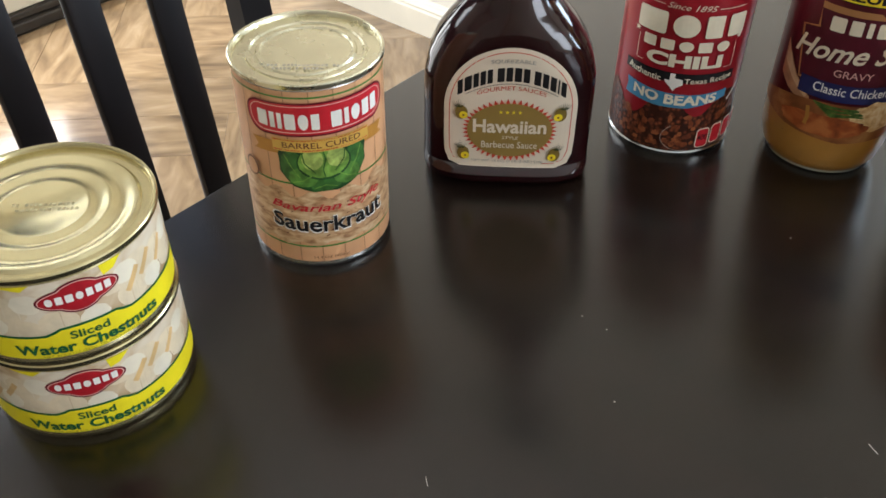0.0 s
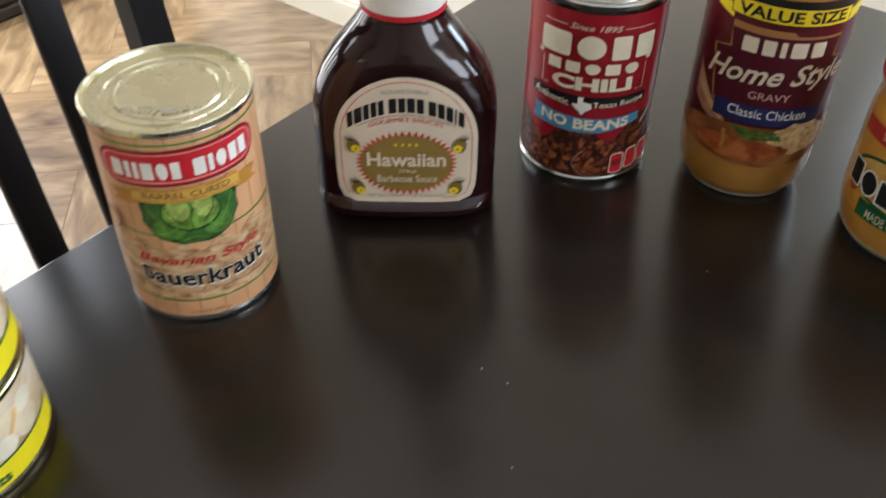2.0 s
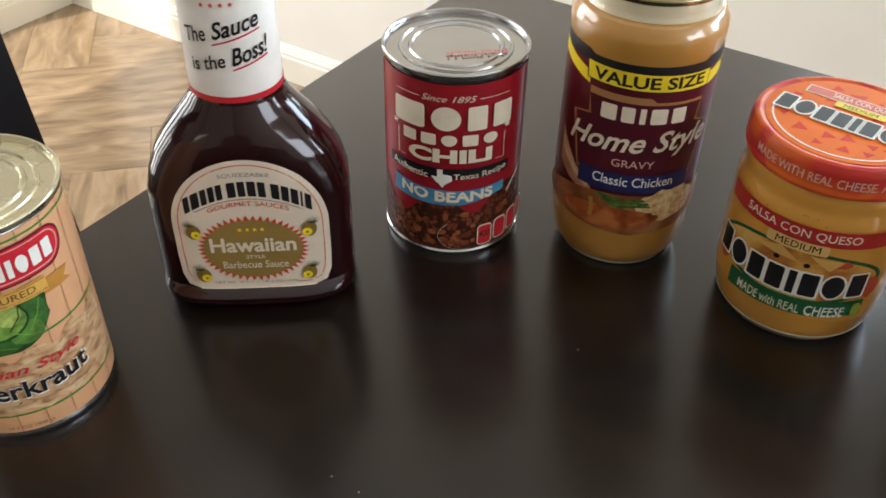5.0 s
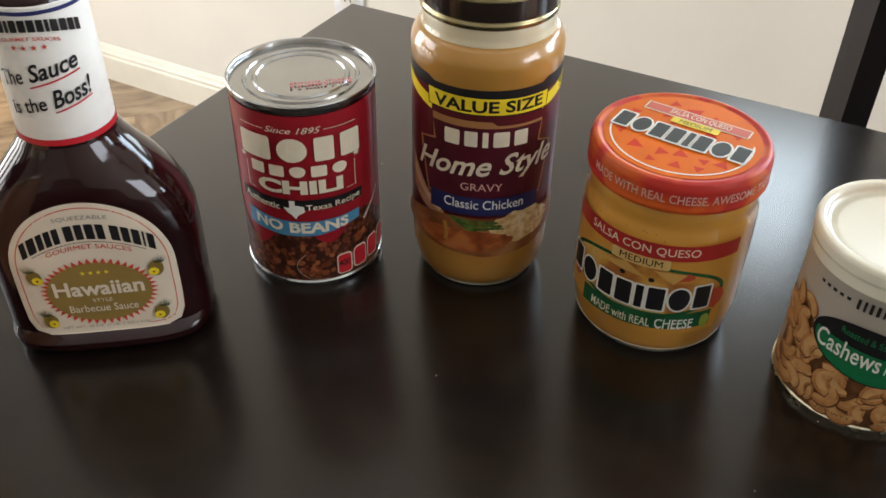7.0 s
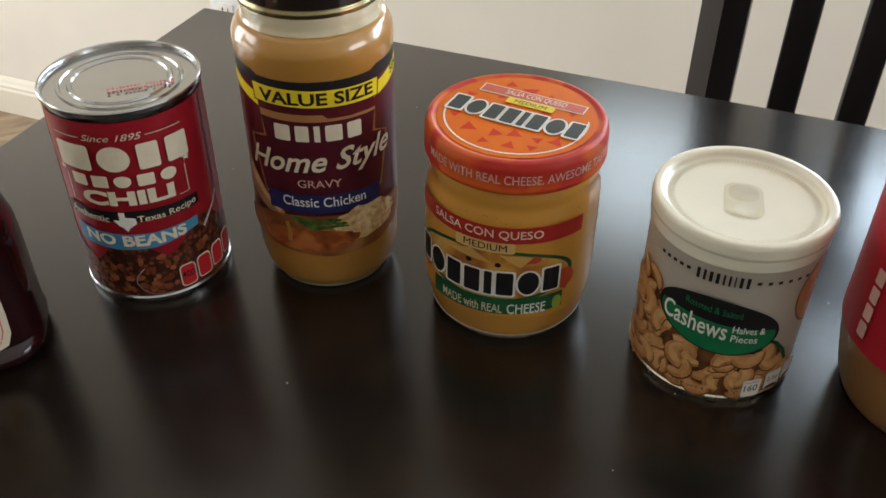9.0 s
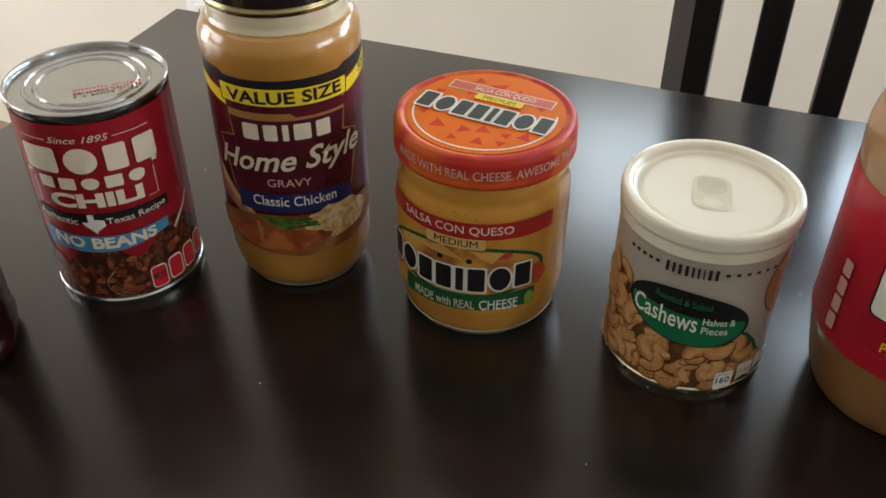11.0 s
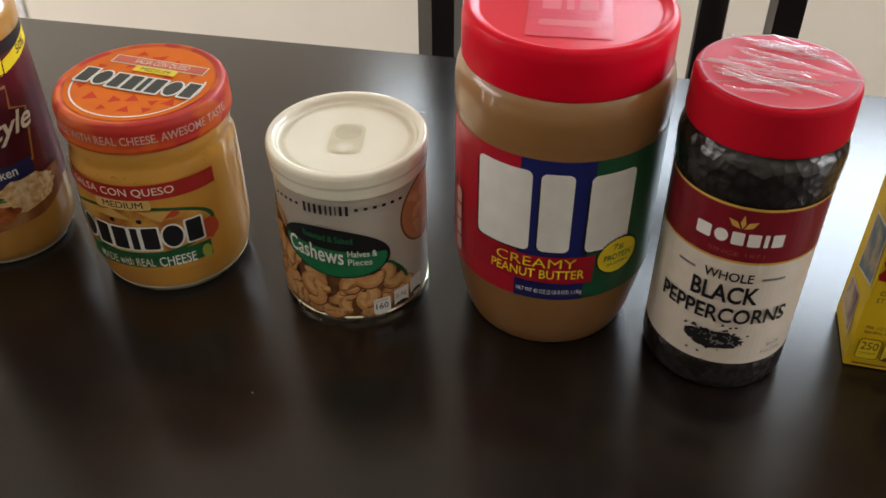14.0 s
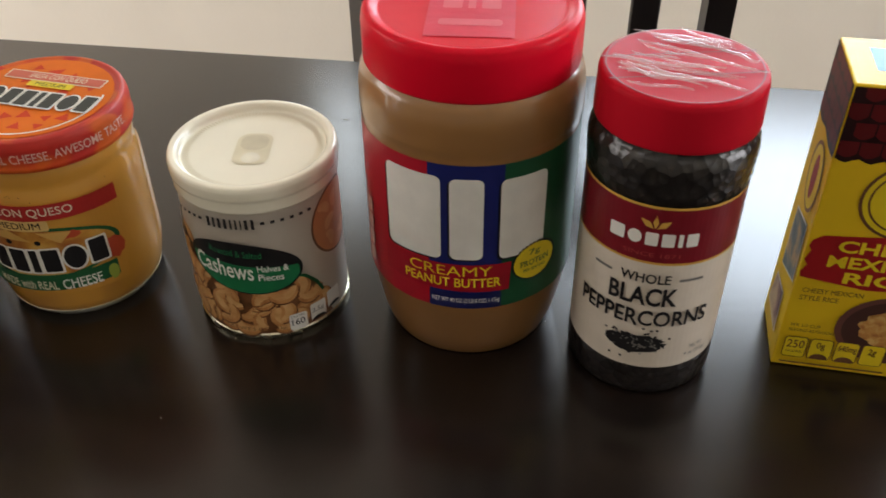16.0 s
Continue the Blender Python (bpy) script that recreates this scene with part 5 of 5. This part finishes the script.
# peppercorns in the two clear zones
bm = bmesh.new()
for z0, z1, rr in ((0.0045, 0.0185, 0.0323), (0.1105, 0.1255, 0.0327)):
    for i in range(340):
        a, z, q = rng.uniform(0, 6.283), rng.uniform(z0, z1), rng.uniform(0.0016, 0.0023)
        bmesh.ops.create_icosphere(bm, subdivisions=1, radius=q, matrix=Matrix.Translation((rr * math.cos(a), rr * math.sin(a), z)))
grains = part("peppercorn_fill", bm, ramp_mat("peppercorn", [(0.2, (0.008, 0.006, 0.005)), (0.9, (0.045, 0.030, 0.022))], 500, 0.5, island=0.5, coat=0.15), pepper, "loose black peppercorns")
grains["kind"] = "stuff"
put = disc_print(pepper, 0.1532, 12)
put("flap_seam", shapes(rect(-0.0315, 0.0315, 0.0085, 0.0091), rect(-0.0315, 0.0315, -0.0095, -0.0089), *band(oval(0, 0, 0.0305, 0.0305, 48), 0.0005, True)), ink("seam_dark", (0.20, 0.005, 0.012)))
film = bpy.data.materials.new("clear_film")
film.use_nodes = True
fn, fl = film.node_tree.nodes, film.node_tree.links
tr, gl, mx = fn.new("ShaderNodeBsdfTransparent"), fn.new("ShaderNodeBsdfGlossy"), fn.new("ShaderNodeMixShader")
gl.inputs["Roughness"].default_value = 0.04
mx.inputs[0].default_value = 0.26
fl.new(tr.outputs[0], mx.inputs[1]), fl.new(gl.outputs[0], mx.inputs[2]), fl.new(mx.outputs[0], fn["Material Output"].inputs[0])
# wrinkles of the clear film over the cap
for i in range(26):
    bm = bmesh.new()
    off, slant, reach, wide = rng.uniform(-0.027, 0.027), rng.uniform(-0.60, -0.15), rng.uniform(0.20, 0.9), rng.uniform(0.0003, 0.0012)
    half = math.sqrt(0.0318 ** 2 - off ** 2) * reach
    mid = rng.uniform(-1, 1) * (math.sqrt(0.0318 ** 2 - off ** 2) - half)
    rows = []
    for k in range(15):
        t = -1 + 2 * k / 14
        d, w = mid + half * t, wide * (1 - t * t) ** 0.5 + 0.00005
        x, y = d * math.cos(slant) - off * math.sin(slant), d * math.sin(slant) + off * math.cos(slant) + 0.0012 * math.sin(3 * t + i)
        rows.append([bm.verts.new((x - math.sin(slant) * w * q, y + math.cos(slant) * w * q, 0.1539 + 0.0007 * (1 - q * q))) for q in (-1, -0.6, -0.2, 0.2, 0.6, 1)])
    for p, q in zip(rows, rows[1:]):
        for j in range(5):
            bm.faces.new((p[j], q[j], q[j + 1], p[j + 1]))
    part("film_wrinkle", bm, film, pepper, "crinkled clear plastic film")

# sauce bottle
def front(u, v, off):
    """The front of the bottle at that height."""
    for (z0, a0, b0), (z1, a1, b1) in zip(BOTTLE, BOTTLE[1:]):
        if z0 <= v <= z1:
            t = (v - z0) / (z1 - z0)
            w, d = a0 + t * (a1 - a0), b0 + t * (b1 - b0)
            p = 2.0 + 1.6 * max(0.0, min(1.0, (0.105 - v) / 0.04))
            return Vector((u, -d * (1 - min(0.999, abs((u + 0.0010) / w)) ** p) ** (1 / p) - off - 0.0003, v))


panel = lambda u, v, off: front(u, 0.0112 + (v - 0.0118) * 1.077, off)
put = printer(bbq, panel, 0.0025, 0.004, 0.0001)
arch = [(-0.0290, 0.0118), (0.0290, 0.0118), (0.0350, 0.0140), (0.0375, 0.0200), (0.0380, 0.0300), (0.0380, 0.0480)] + [(0.0380 * math.cos(t), 0.0480 + 0.0370 * math.sin(t)) for t in [math.pi * i / 40 for i in range(1, 40)]] + [(-0.0380, 0.0480), (-0.0380, 0.0300), (-0.0375, 0.0200), (-0.0350, 0.0140)]
PAPER = mat("label_paper", (0.70, 0.60, 0.47), 0.42, var=0.04, scale=30)
bbq_label = put("label", shapes(arch), PAPER)
put = printer(bbq_label, panel, 0.0025, 0.004, 0.0001)
inner = [(u * 0.92, 0.0480 + (v - 0.0480) * 0.93) for u, v in arch]
ORANGE_RED = ink("orange_red", (0.55, 0.055, 0.030))
put("red_border", shapes(*band(inner, 0.0005, True)), ORANGE_RED)
put("lettering", warp(text("SQUEEZABLE", -0.0122, 0.0122, 0.0760, 0.0785), lambda u, v: (u, v - 0.0008 * (u / 0.012) ** 2)), GREY)
bowed = lambda u, v: (u, v - 0.0095 * (u / 0.030) ** 2)
each(put, "brand_block", blocks(-0.0305, -0.0110, 0.0655, 0.0738, [0.8, 1.1, 0.8, 0.8, 0.8], 0.26) + blocks(-0.0085, 0.0095, 0.0655, 0.0738, [1, 0.9, 1, 0.9], 0.26) + blocks(0.0120, 0.0305, 0.0655, 0.0738, [1, 0.9, 0.9, 0.25, 0.8], 0.26), BLACK, bowed)
put("brand_line", warp(shapes(*band([(-0.026 + 0.052 * i / 20, 0.0640) for i in range(21)], 0.0003)), bowed), BLACK, False)
put("lettering", warp(text("GOURMET SAUCES", -0.0195, 0.0195, 0.0602, 0.0628, 0.0), lambda u, v: (u, v - 0.0055 * (u / 0.024) ** 2)), ORANGE_RED)
rays = []
for i in range(46):
    t0, t1 = 2 * math.pi * (i - 0.42) / 46, 2 * math.pi * (i + 0.42) / 46
    tm = (t0 + t1) / 2
    rays.append([(0.0245 * math.cos(t0), 0.0355 + 0.0165 * math.sin(t0)), (0.0245 * math.cos(t1), 0.0355 + 0.0165 * math.sin(t1)), (0.0276 * math.cos(tm), 0.0355 + 0.0195 * math.sin(tm))])
each(put, "sunburst_ray", rays, ORANGE_RED)
put("olive_oval", shapes(oval(0, 0.0355, 0.0246, 0.0167, 56)), ink("olive_gold", (0.26, 0.17, 0.045)))
each(put, "star", ([star(u, 0.0468, 0.0013) for u in (-0.0055, -0.0018, 0.0018, 0.0055)]), YELLOW)
put("lettering", text("Hawaiian", -0.0212, 0.0212, 0.0338, 0.0422, 0.025), PAPER)
put("lettering", text("STYLE", -0.0042, 0.0052, 0.0300, 0.0320, 0.004), PAPER)
put("lettering", text("Barbecue Sauce", -0.0160, 0.0165, 0.0245, 0.0287, 0.006), PAPER)
put("lettering", text("NET WT. 18 OZ. (1 LB. 2 OZ.) 510g", -0.0215, 0.0205, 0.0150, 0.0168), GREY)
PINE = [(-0.0290, 0.0460, 20), (0.0295, 0.0460, -20), (-0.0275, 0.0205, 20), (0.0278, 0.0205, -20)]
each(put, "pineapple", ([oval(u + 0.001 * (1 if a > 0 else -1), v, 0.0036, 0.0042, 18) for u, v, a in PINE]), ink("pine_brown", (0.20, 0.13, 0.03)))
put("pineapple_leaves", shapes(*[[(u - 0.0008 * s + 0.0005 * k, v + 0.0030), (u - 0.0008 * s + 0.0005 * k + 0.0006, v + 0.0030), (u - s * 0.001 + 0.0013 * k, v + 0.0082 - 0.0007 * abs(k))] for u, v, a in PINE for s in ((1 if a > 0 else -1),) for k in (-3, -2, -1, 0, 1, 2, 3)]), ink("leaf_dark", (0.015, 0.035, 0.012)))
each(put, "pineapple_slice", ([oval(u + (0.0022 if a > 0 else -0.0022), v - 0.0015, 0.0025, 0.0022, 16) for u, v, a in PINE]), YELLOW)
each(put, "slice_hole", [oval(u + (0.0022 if a > 0 else -0.0022), v - 0.0015, 0.0007, 0.0006, 10) for u, v, a in PINE], BROWN)
# neck sleeve
bm = lathe([(0.0216, 0.1165), (0.02155, 0.120), (0.0209, 0.1795), (0.0205, 0.1800)], 72)
bmesh.ops.translate(bm, verts=bm.verts[:], vec=(-0.0010, 0, 0))
neck = part("neck_label", bm, ink("neck_white", (0.76, 0.72, 0.66)), bbq, "white paper sleeve with hand-lettered print")
SLEEVE = drum(lambda z: 0.0216 - 0.0007 * (z - 0.1165) / 0.063, -93)
put = printer(neck, lambda u, v, off: SLEEVE(u, v, off) + Vector((-0.0010, 0, 0)), 0.002)
put("red_ring", shapes(rect(-0.067, 0.067, 0.1166, 0.1196)), RED)
put("blue_ring", shapes(rect(-0.065, 0.065, 0.1765, 0.1782)), NAVY)
rise = lambda u, v: (u - 0.001, v + 0.0030 + 0.20 * u)
put("lettering", warp(text("The", -0.0175, -0.0055, 0.1445, 0.1518, 0.012), rise), BLACK)
put("lettering", warp(text("Sauce", -0.0025, 0.0195, 0.1445, 0.1525, 0.02, 0.15), rise), BLACK)
put("lettering", warp(text("is the", -0.0150, 0.0020, 0.1310, 0.1378, 0.012), rise), BLACK)
put("lettering", warp(text("Boss!", 0.0050, 0.0230, 0.1305, 0.1390, 0.02, 0.15), rise), BLACK)
put("underline", warp(shapes(rect(-0.003, 0.0195, 0.1422, 0.1429), rect(0.005, 0.0225, 0.1283, 0.1290)), lambda u, v: (u - 0.001, v + 0.0030 + 0.24 * u)), RED)
each(put, "star", ([star(u, 0.1630, 0.0014) for u in (-0.0062, -0.0020, 0.0022, 0.0064)]), ORANGE_RED)
each(put, "brand_block", blocks(-0.024, 0.024, 0.1698, 0.1750, [0.8, 1.1, 0.8, 0.8, 0.8, 0.5, 1, 1, 1, 0.9, 0.5, 1, 1, 0.9, 0.8], 0.26), BLACK, lambda u, v: (u, v - 0.004 * (u / 0.024) ** 2))
put("lettering", warp(text("GOURMET SAUCES", -0.0135, 0.0135, 0.1662, 0.1678, 0.01), lambda u, v: (u, v - 0.002 * (u / 0.014) ** 2)), ORANGE_RED)

# rice box print: front (u along its width) and short side (u from the front edge back)
front_face = lambda u, v, off: Vector((u, -off, v))
side_face = lambda u, v, off: Vector((-off, BOX_D - u, v))
CARD_RED = ink("card_red", (0.36, 0.012, 0.015))
ROOF = ink("roof_red", (0.11, 0.006, 0.008))
ROOF_DARK = ink("roof_shadow", (0.018, 0.004, 0.005))


def roof(u0, u1):
    tiles = []
    for row in range(4):
        z = 0.1190 + 0.0085 * row
        k = 0
        while u0 + 0.0085 * k < u1:
            a = u0 + 0.0085 * k + (0.00425 if row % 2 else 0)
            b = min(a + 0.0078, u1 - 0.0002)
            if b - a > 0.002:
                tiles.append([(a, z + 0.0075)] + [(a + (b - a) * i / 6, z + 0.0020 * (1 - math.sin(math.pi * i / 6))) for i in range(7)] + [(b, z + 0.0075)])
            k += 1
    return tiles


put = printer(rice, front_face, 0)
put("roof_ground", shapes([(0.0004, 0.1505), (0.0716, 0.1505), (0.0716, 0.1185)] + [(0.0716 - 0.0712 * i / 30, 0.1175 + 0.0010 * math.sin(i * 1.5)) for i in range(31)]), ROOF_DARK)
put("roof_tiles", shapes(*[[(u, min(v, 0.1504)) for u, v in q] for q in roof(0.0005, 0.0715)]), ROOF)
put("round_logo_edge", shapes(oval(0.036, 0.100, 0.0210, 0.0195, 44)), BROWN)
put("round_logo", shapes(oval(0.036, 0.100, 0.0196, 0.0182, 44)), YELLOW)
put("round_logo_ring", shapes(*band(oval(0.036, 0.100, 0.0170, 0.0156, 40), 0.0009, True)), BROWN)
put("red_banner", shapes([(0.0012, 0.0560), (0.030, 0.0520), (0.066, 0.0540), (0.069, 0.0600), (0.069, 0.0760), (0.064, 0.0800), (0.030, 0.0815), (0.006, 0.0795), (0.0022, 0.0770), (0.0010, 0.0735), (0.0026, 0.0710), (0.0008, 0.0660), (0.0026, 0.0630), (0.0006, 0.0590)]), CARD_RED)
for s, u0, u1, z in (("CHEESY", 0.0130, 0.0560, 0.0715), ("MEXICAN", 0.0105, 0.0590, 0.0630), ("RICE", 0.0190, 0.0500, 0.0545)):
    put("lettering", text(s, u0, u1, z, z + 0.0066, 0.03), YELLOW)
put("lettering", text("CHEESY MEXICAN", 0.0040, 0.0300, 0.0474, 0.0502), BROWN)
put("lettering", text("STYLE RICE", 0.0036, 0.0205, 0.0430, 0.0458), BROWN)
put("plate_edge", shapes(oval(0.047, 0.0300, 0.0245, 0.0200, 44)), ink("plate_brown", (0.15, 0.06, 0.045)))
put("plate", shapes(oval(0.047, 0.0300, 0.0215, 0.0172, 44)), ink("plate_dark", (0.07, 0.028, 0.022)))
put("rice_picture", shapes(ragged(0.050, 0.0300, 0.0165, 0.0120, 40, 0.16, 4)), ramp_mat("cheesy_rice", [(0.3, (0.40, 0.12, 0.03)), (0.5, (0.62, 0.30, 0.08)), (0.7, (0.72, 0.48, 0.18))], 240, 0.4, detail=4))
put("lettering", text("PER 1/2 CUP", 0.0036, 0.0165, 0.0268, 0.0286), BROWN)
put("lettering", text("SERVING AS PACKAGED", 0.0034, 0.0260, 0.0238, 0.0255), BROWN)
each(put, "fact_edge", ([rrect(0.0030 + 0.0115 * i, 0.0135 + 0.0115 * i, 0.0075, 0.0205, 0.0018) for i in range(4)]), BROWN)
each(put, "fact_box", ([rrect(0.0034 + 0.0115 * i, 0.0131 + 0.0115 * i, 0.0079, 0.0201, 0.0015) for i in range(4)]), YELLOW)
for s, u0, u1 in (("250", 0.0044, 0.0122), ("0g", 0.0175, 0.0215), ("640mg", 0.0272, 0.0355), ("2g", 0.0405, 0.0440)):
    put("lettering", text(s, u0, u1, 0.0135, 0.0185, 0.008), BROWN)
put("lettering", text("CALORIES", 0.0046, 0.0120, 0.0108, 0.0122), BROWN)
put("fact_foot", shapes(*[oval(0.0198 + 0.0115 * i, 0.0080, 0.0042, 0.0034, 16, 0, math.pi) for i in range(2)]), BROWN)
put("small_print", shapes(rect(0.003, 0.050, 0.0040, 0.0050)), BROWN)
put = printer(rice, side_face, 0)
put("side_roof_ground", shapes([(0.0004, 0.1505), (0.0406, 0.1505), (0.0406, 0.1175), (0.030, 0.1165), (0.018, 0.1185), (0.008, 0.1165), (0.0004, 0.1180)]), ROOF_DARK)
put("side_roof_tiles", shapes(*[[(u, min(v, 0.1504)) for u, v in q] for q in roof(0.0005, 0.0404)]), ROOF)
put("side_badge_edge", shapes(oval(0.0235, 0.0970, 0.0125, 0.0170, 30)), ink("badge_brown", (0.22, 0.08, 0.02)))
put("side_badge", shapes(oval(0.0235, 0.0970, 0.0108, 0.0152, 30)), YELLOW)
put("side_badge_mark", shapes(oval(0.0235, 0.0970, 0.0045, 0.0110, 20)), CARD_RED)
put("photo_edge", shapes([(0.0120, 0.0400), (0.0395, 0.0500), (0.0360, 0.0800), (0.0120, 0.0740)], [(0.0060, 0.0130), (0.0330, 0.0130), (0.0300, 0.0360), (0.0100, 0.0330)]), WHITE)
put("photo", shapes([(0.0130, 0.0412), (0.0385, 0.0508), (0.0352, 0.0788), (0.0130, 0.0730)]), ramp_mat("side_photo_blue", [(0.35, (0.04, 0.08, 0.13)), (0.5, (0.15, 0.20, 0.22)), (0.62, (0.60, 0.38, 0.18))], 55, 0.4))
put("photo", shapes([(0.0072, 0.0140), (0.0318, 0.0140), (0.0290, 0.0350), (0.0108, 0.0320)]), ramp_mat("side_photo_dish", [(0.35, (0.12, 0.05, 0.08)), (0.5, (0.40, 0.25, 0.2)), (0.62, (0.66, 0.52, 0.36))], 55, 0.4))
put = disc_print(rice, BOX_H, 0, 0.0)
put("top_flap", shapes([(0.003, 0.003), (0.0715, 0.0006), (0.0715, 0.040), (0.004, 0.038)]), mat("top_flap_card", (0.76, 0.50, 0.02), 0.4))
put("top_flap_print", shapes(rect(0.010, 0.060, 0.012, 0.032)), ink("flap_blue", (0.12, 0.36, 0.50)))

# ---- floor planks in herringbone ----
PLANK = ramp_mat("brown_plank", [(0.25, (0.105, 0.064, 0.032)), (0.46, (0.25, 0.163, 0.085)), (0.60, (0.33, 0.225, 0.125)), (0.74, (0.43, 0.31, 0.185))], 8.0, 0.22, stretch=(0.9, 3.4, 1), bump=0.12, detail=14, coat=0.5)
pn, pl = PLANK.node_tree.nodes, PLANK.node_tree.links
oi, ad, mp = pn.new("ShaderNodeObjectInfo"), pn.new("ShaderNodeVectorMath"), [n for n in pn if n.type == "MAPPING"][0]
tc = [n for n in pn if n.type == "TEX_COORD"][0]
ad.operation = "MULTIPLY_ADD"
ad.inputs[1].default_value = (37.0, 53.0, 11.0)
pl.new(oi.outputs["Random"], ad.inputs[0])
pl.new(tc.outputs["Object"], ad.inputs[2])
pl.new(ad.outputs[0], mp.inputs[0])
pn["Principled BSDF"].inputs["Specular IOR Level"].default_value = 0.8
tone = pn.new("ShaderNodeHueSaturation")
val = pn.new("ShaderNodeMapRange")
val.inputs["To Min"].default_value, val.inputs["To Max"].default_value = 0.92, 1.08
pl.new(oi.outputs["Random"], val.inputs["Value"])
pl.new(val.outputs[0], tone.inputs["Value"])
pl.new([n for n in pn if n.type == "VALTORGB"][0].outputs[0], tone.inputs["Color"])
pl.new(tone.outputs[0], pn["Principled BSDF"].inputs["Base Color"])

PL, PW = 0.62, 0.155
pb = box(0.0004, PL - 0.0004, 0.0004, PW - 0.0004, -0.003, 0.0, 0.0004, 1)
plank_mesh = bpy.data.meshes.new("plank")
pb.to_mesh(plank_mesh)
pb.free()
plank_mesh.materials.append(PLANK)
TURN = radians(45)
for s in range(-60, 61):
    for m in range(-11, 12):
        for upright in (0, 1):
            ox, oy = s * PW + m * PL, s * PW - m * PL
            if upright:
                ox, oy = ox + PL + PW, oy + PW - PL
            mid = (ox + (-PW / 2 if upright else PL / 2), oy + (PL / 2 if upright else PW / 2))
            c, n = math.cos(TURN), math.sin(TURN)
            wx, wy = c * mid[0] - n * mid[1] - 0.9, n * mid[0] + c * mid[1] + 0.45
            if not (SIDE_X - 0.3 < wx < X1 + 0.3 and Y0 - 0.3 < wy < FAR_Y + 0.3):
                continue
            place = pose(-0.9, 0.45, 0) @ Matrix.Rotation(TURN, 4, "Z") @ Matrix.Translation((ox, oy, 0)) @ (Matrix.Rotation(math.pi / 2, 4, "Z") if upright else Matrix.Identity(4))
            data = plank_mesh
            ends = [place @ Vector((u, v, 0)) for u in (0, PL) for v in (0, PW)]
            if min(p.x for p in ends) < SIDE_X or max(p.x for p in ends) > X1 or min(p.y for p in ends) < Y0 or max(p.y for p in ends) > FAR_Y:
                cut = bmesh.new()                       # sawn off at the wall
                cut.from_mesh(plank_mesh)
                for co, no in (((SIDE_X, 0, 0), (-1, 0, 0)), ((X1, 0, 0), (1, 0, 0)), ((0, Y0, 0), (0, -1, 0)), ((0, FAR_Y, 0), (0, 1, 0))):
                    back = place.inverted()
                    bmesh.ops.bisect_plane(cut, geom=cut.verts[:] + cut.edges[:] + cut.faces[:], plane_co=back @ Vector(co), plane_no=back.to_3x3() @ Vector(no), clear_outer=True)
                if not cut.faces:
                    continue
                data = plank_mesh.copy()
                cut.to_mesh(data)
                cut.free()
            ob = new("plank", data)
            ob.parent = floor
            ob.matrix_world = place

# dust specks and fine scratches on the tabletop
rng = random.Random(31)
bm = bmesh.new()
for i in range(70):
    x, y, q = rng.uniform(-0.37, 0.75), rng.uniform(-0.1, 0.75), rng.uniform(0.00012, 0.0004)
    bmesh.ops.create_icosphere(bm, subdivisions=1, radius=q, matrix=Matrix.Translation((x, y, TOP + q * 0.6)))
for x, y, a, n in ((0.095, 0.165, 0.6, 0.006), (0.105, 0.160, 0.9, 0.004), (0.070, 0.690, 0.1, 0.005), (-0.02, 0.30, -0.5, 0.006), (0.16, 0.30, 0.4, 0.004), (-0.16, 0.16, -0.7, 0.005)):
    bmesh.ops.create_cube(bm, size=1, matrix=Matrix.Translation((x, y, TOP + 0.00012)) @ Matrix.Rotation(a, 4, "Z") @ Matrix.Diagonal((n, 0.00022, 0.0002, 1)))
dust = part("dust_speck", bm, mat("dust", (0.55, 0.53, 0.50), 0.9), None, smooth=False)
tagged(dust, "fine pale dust and lint on the dark tabletop", "dust", kind="stuff")
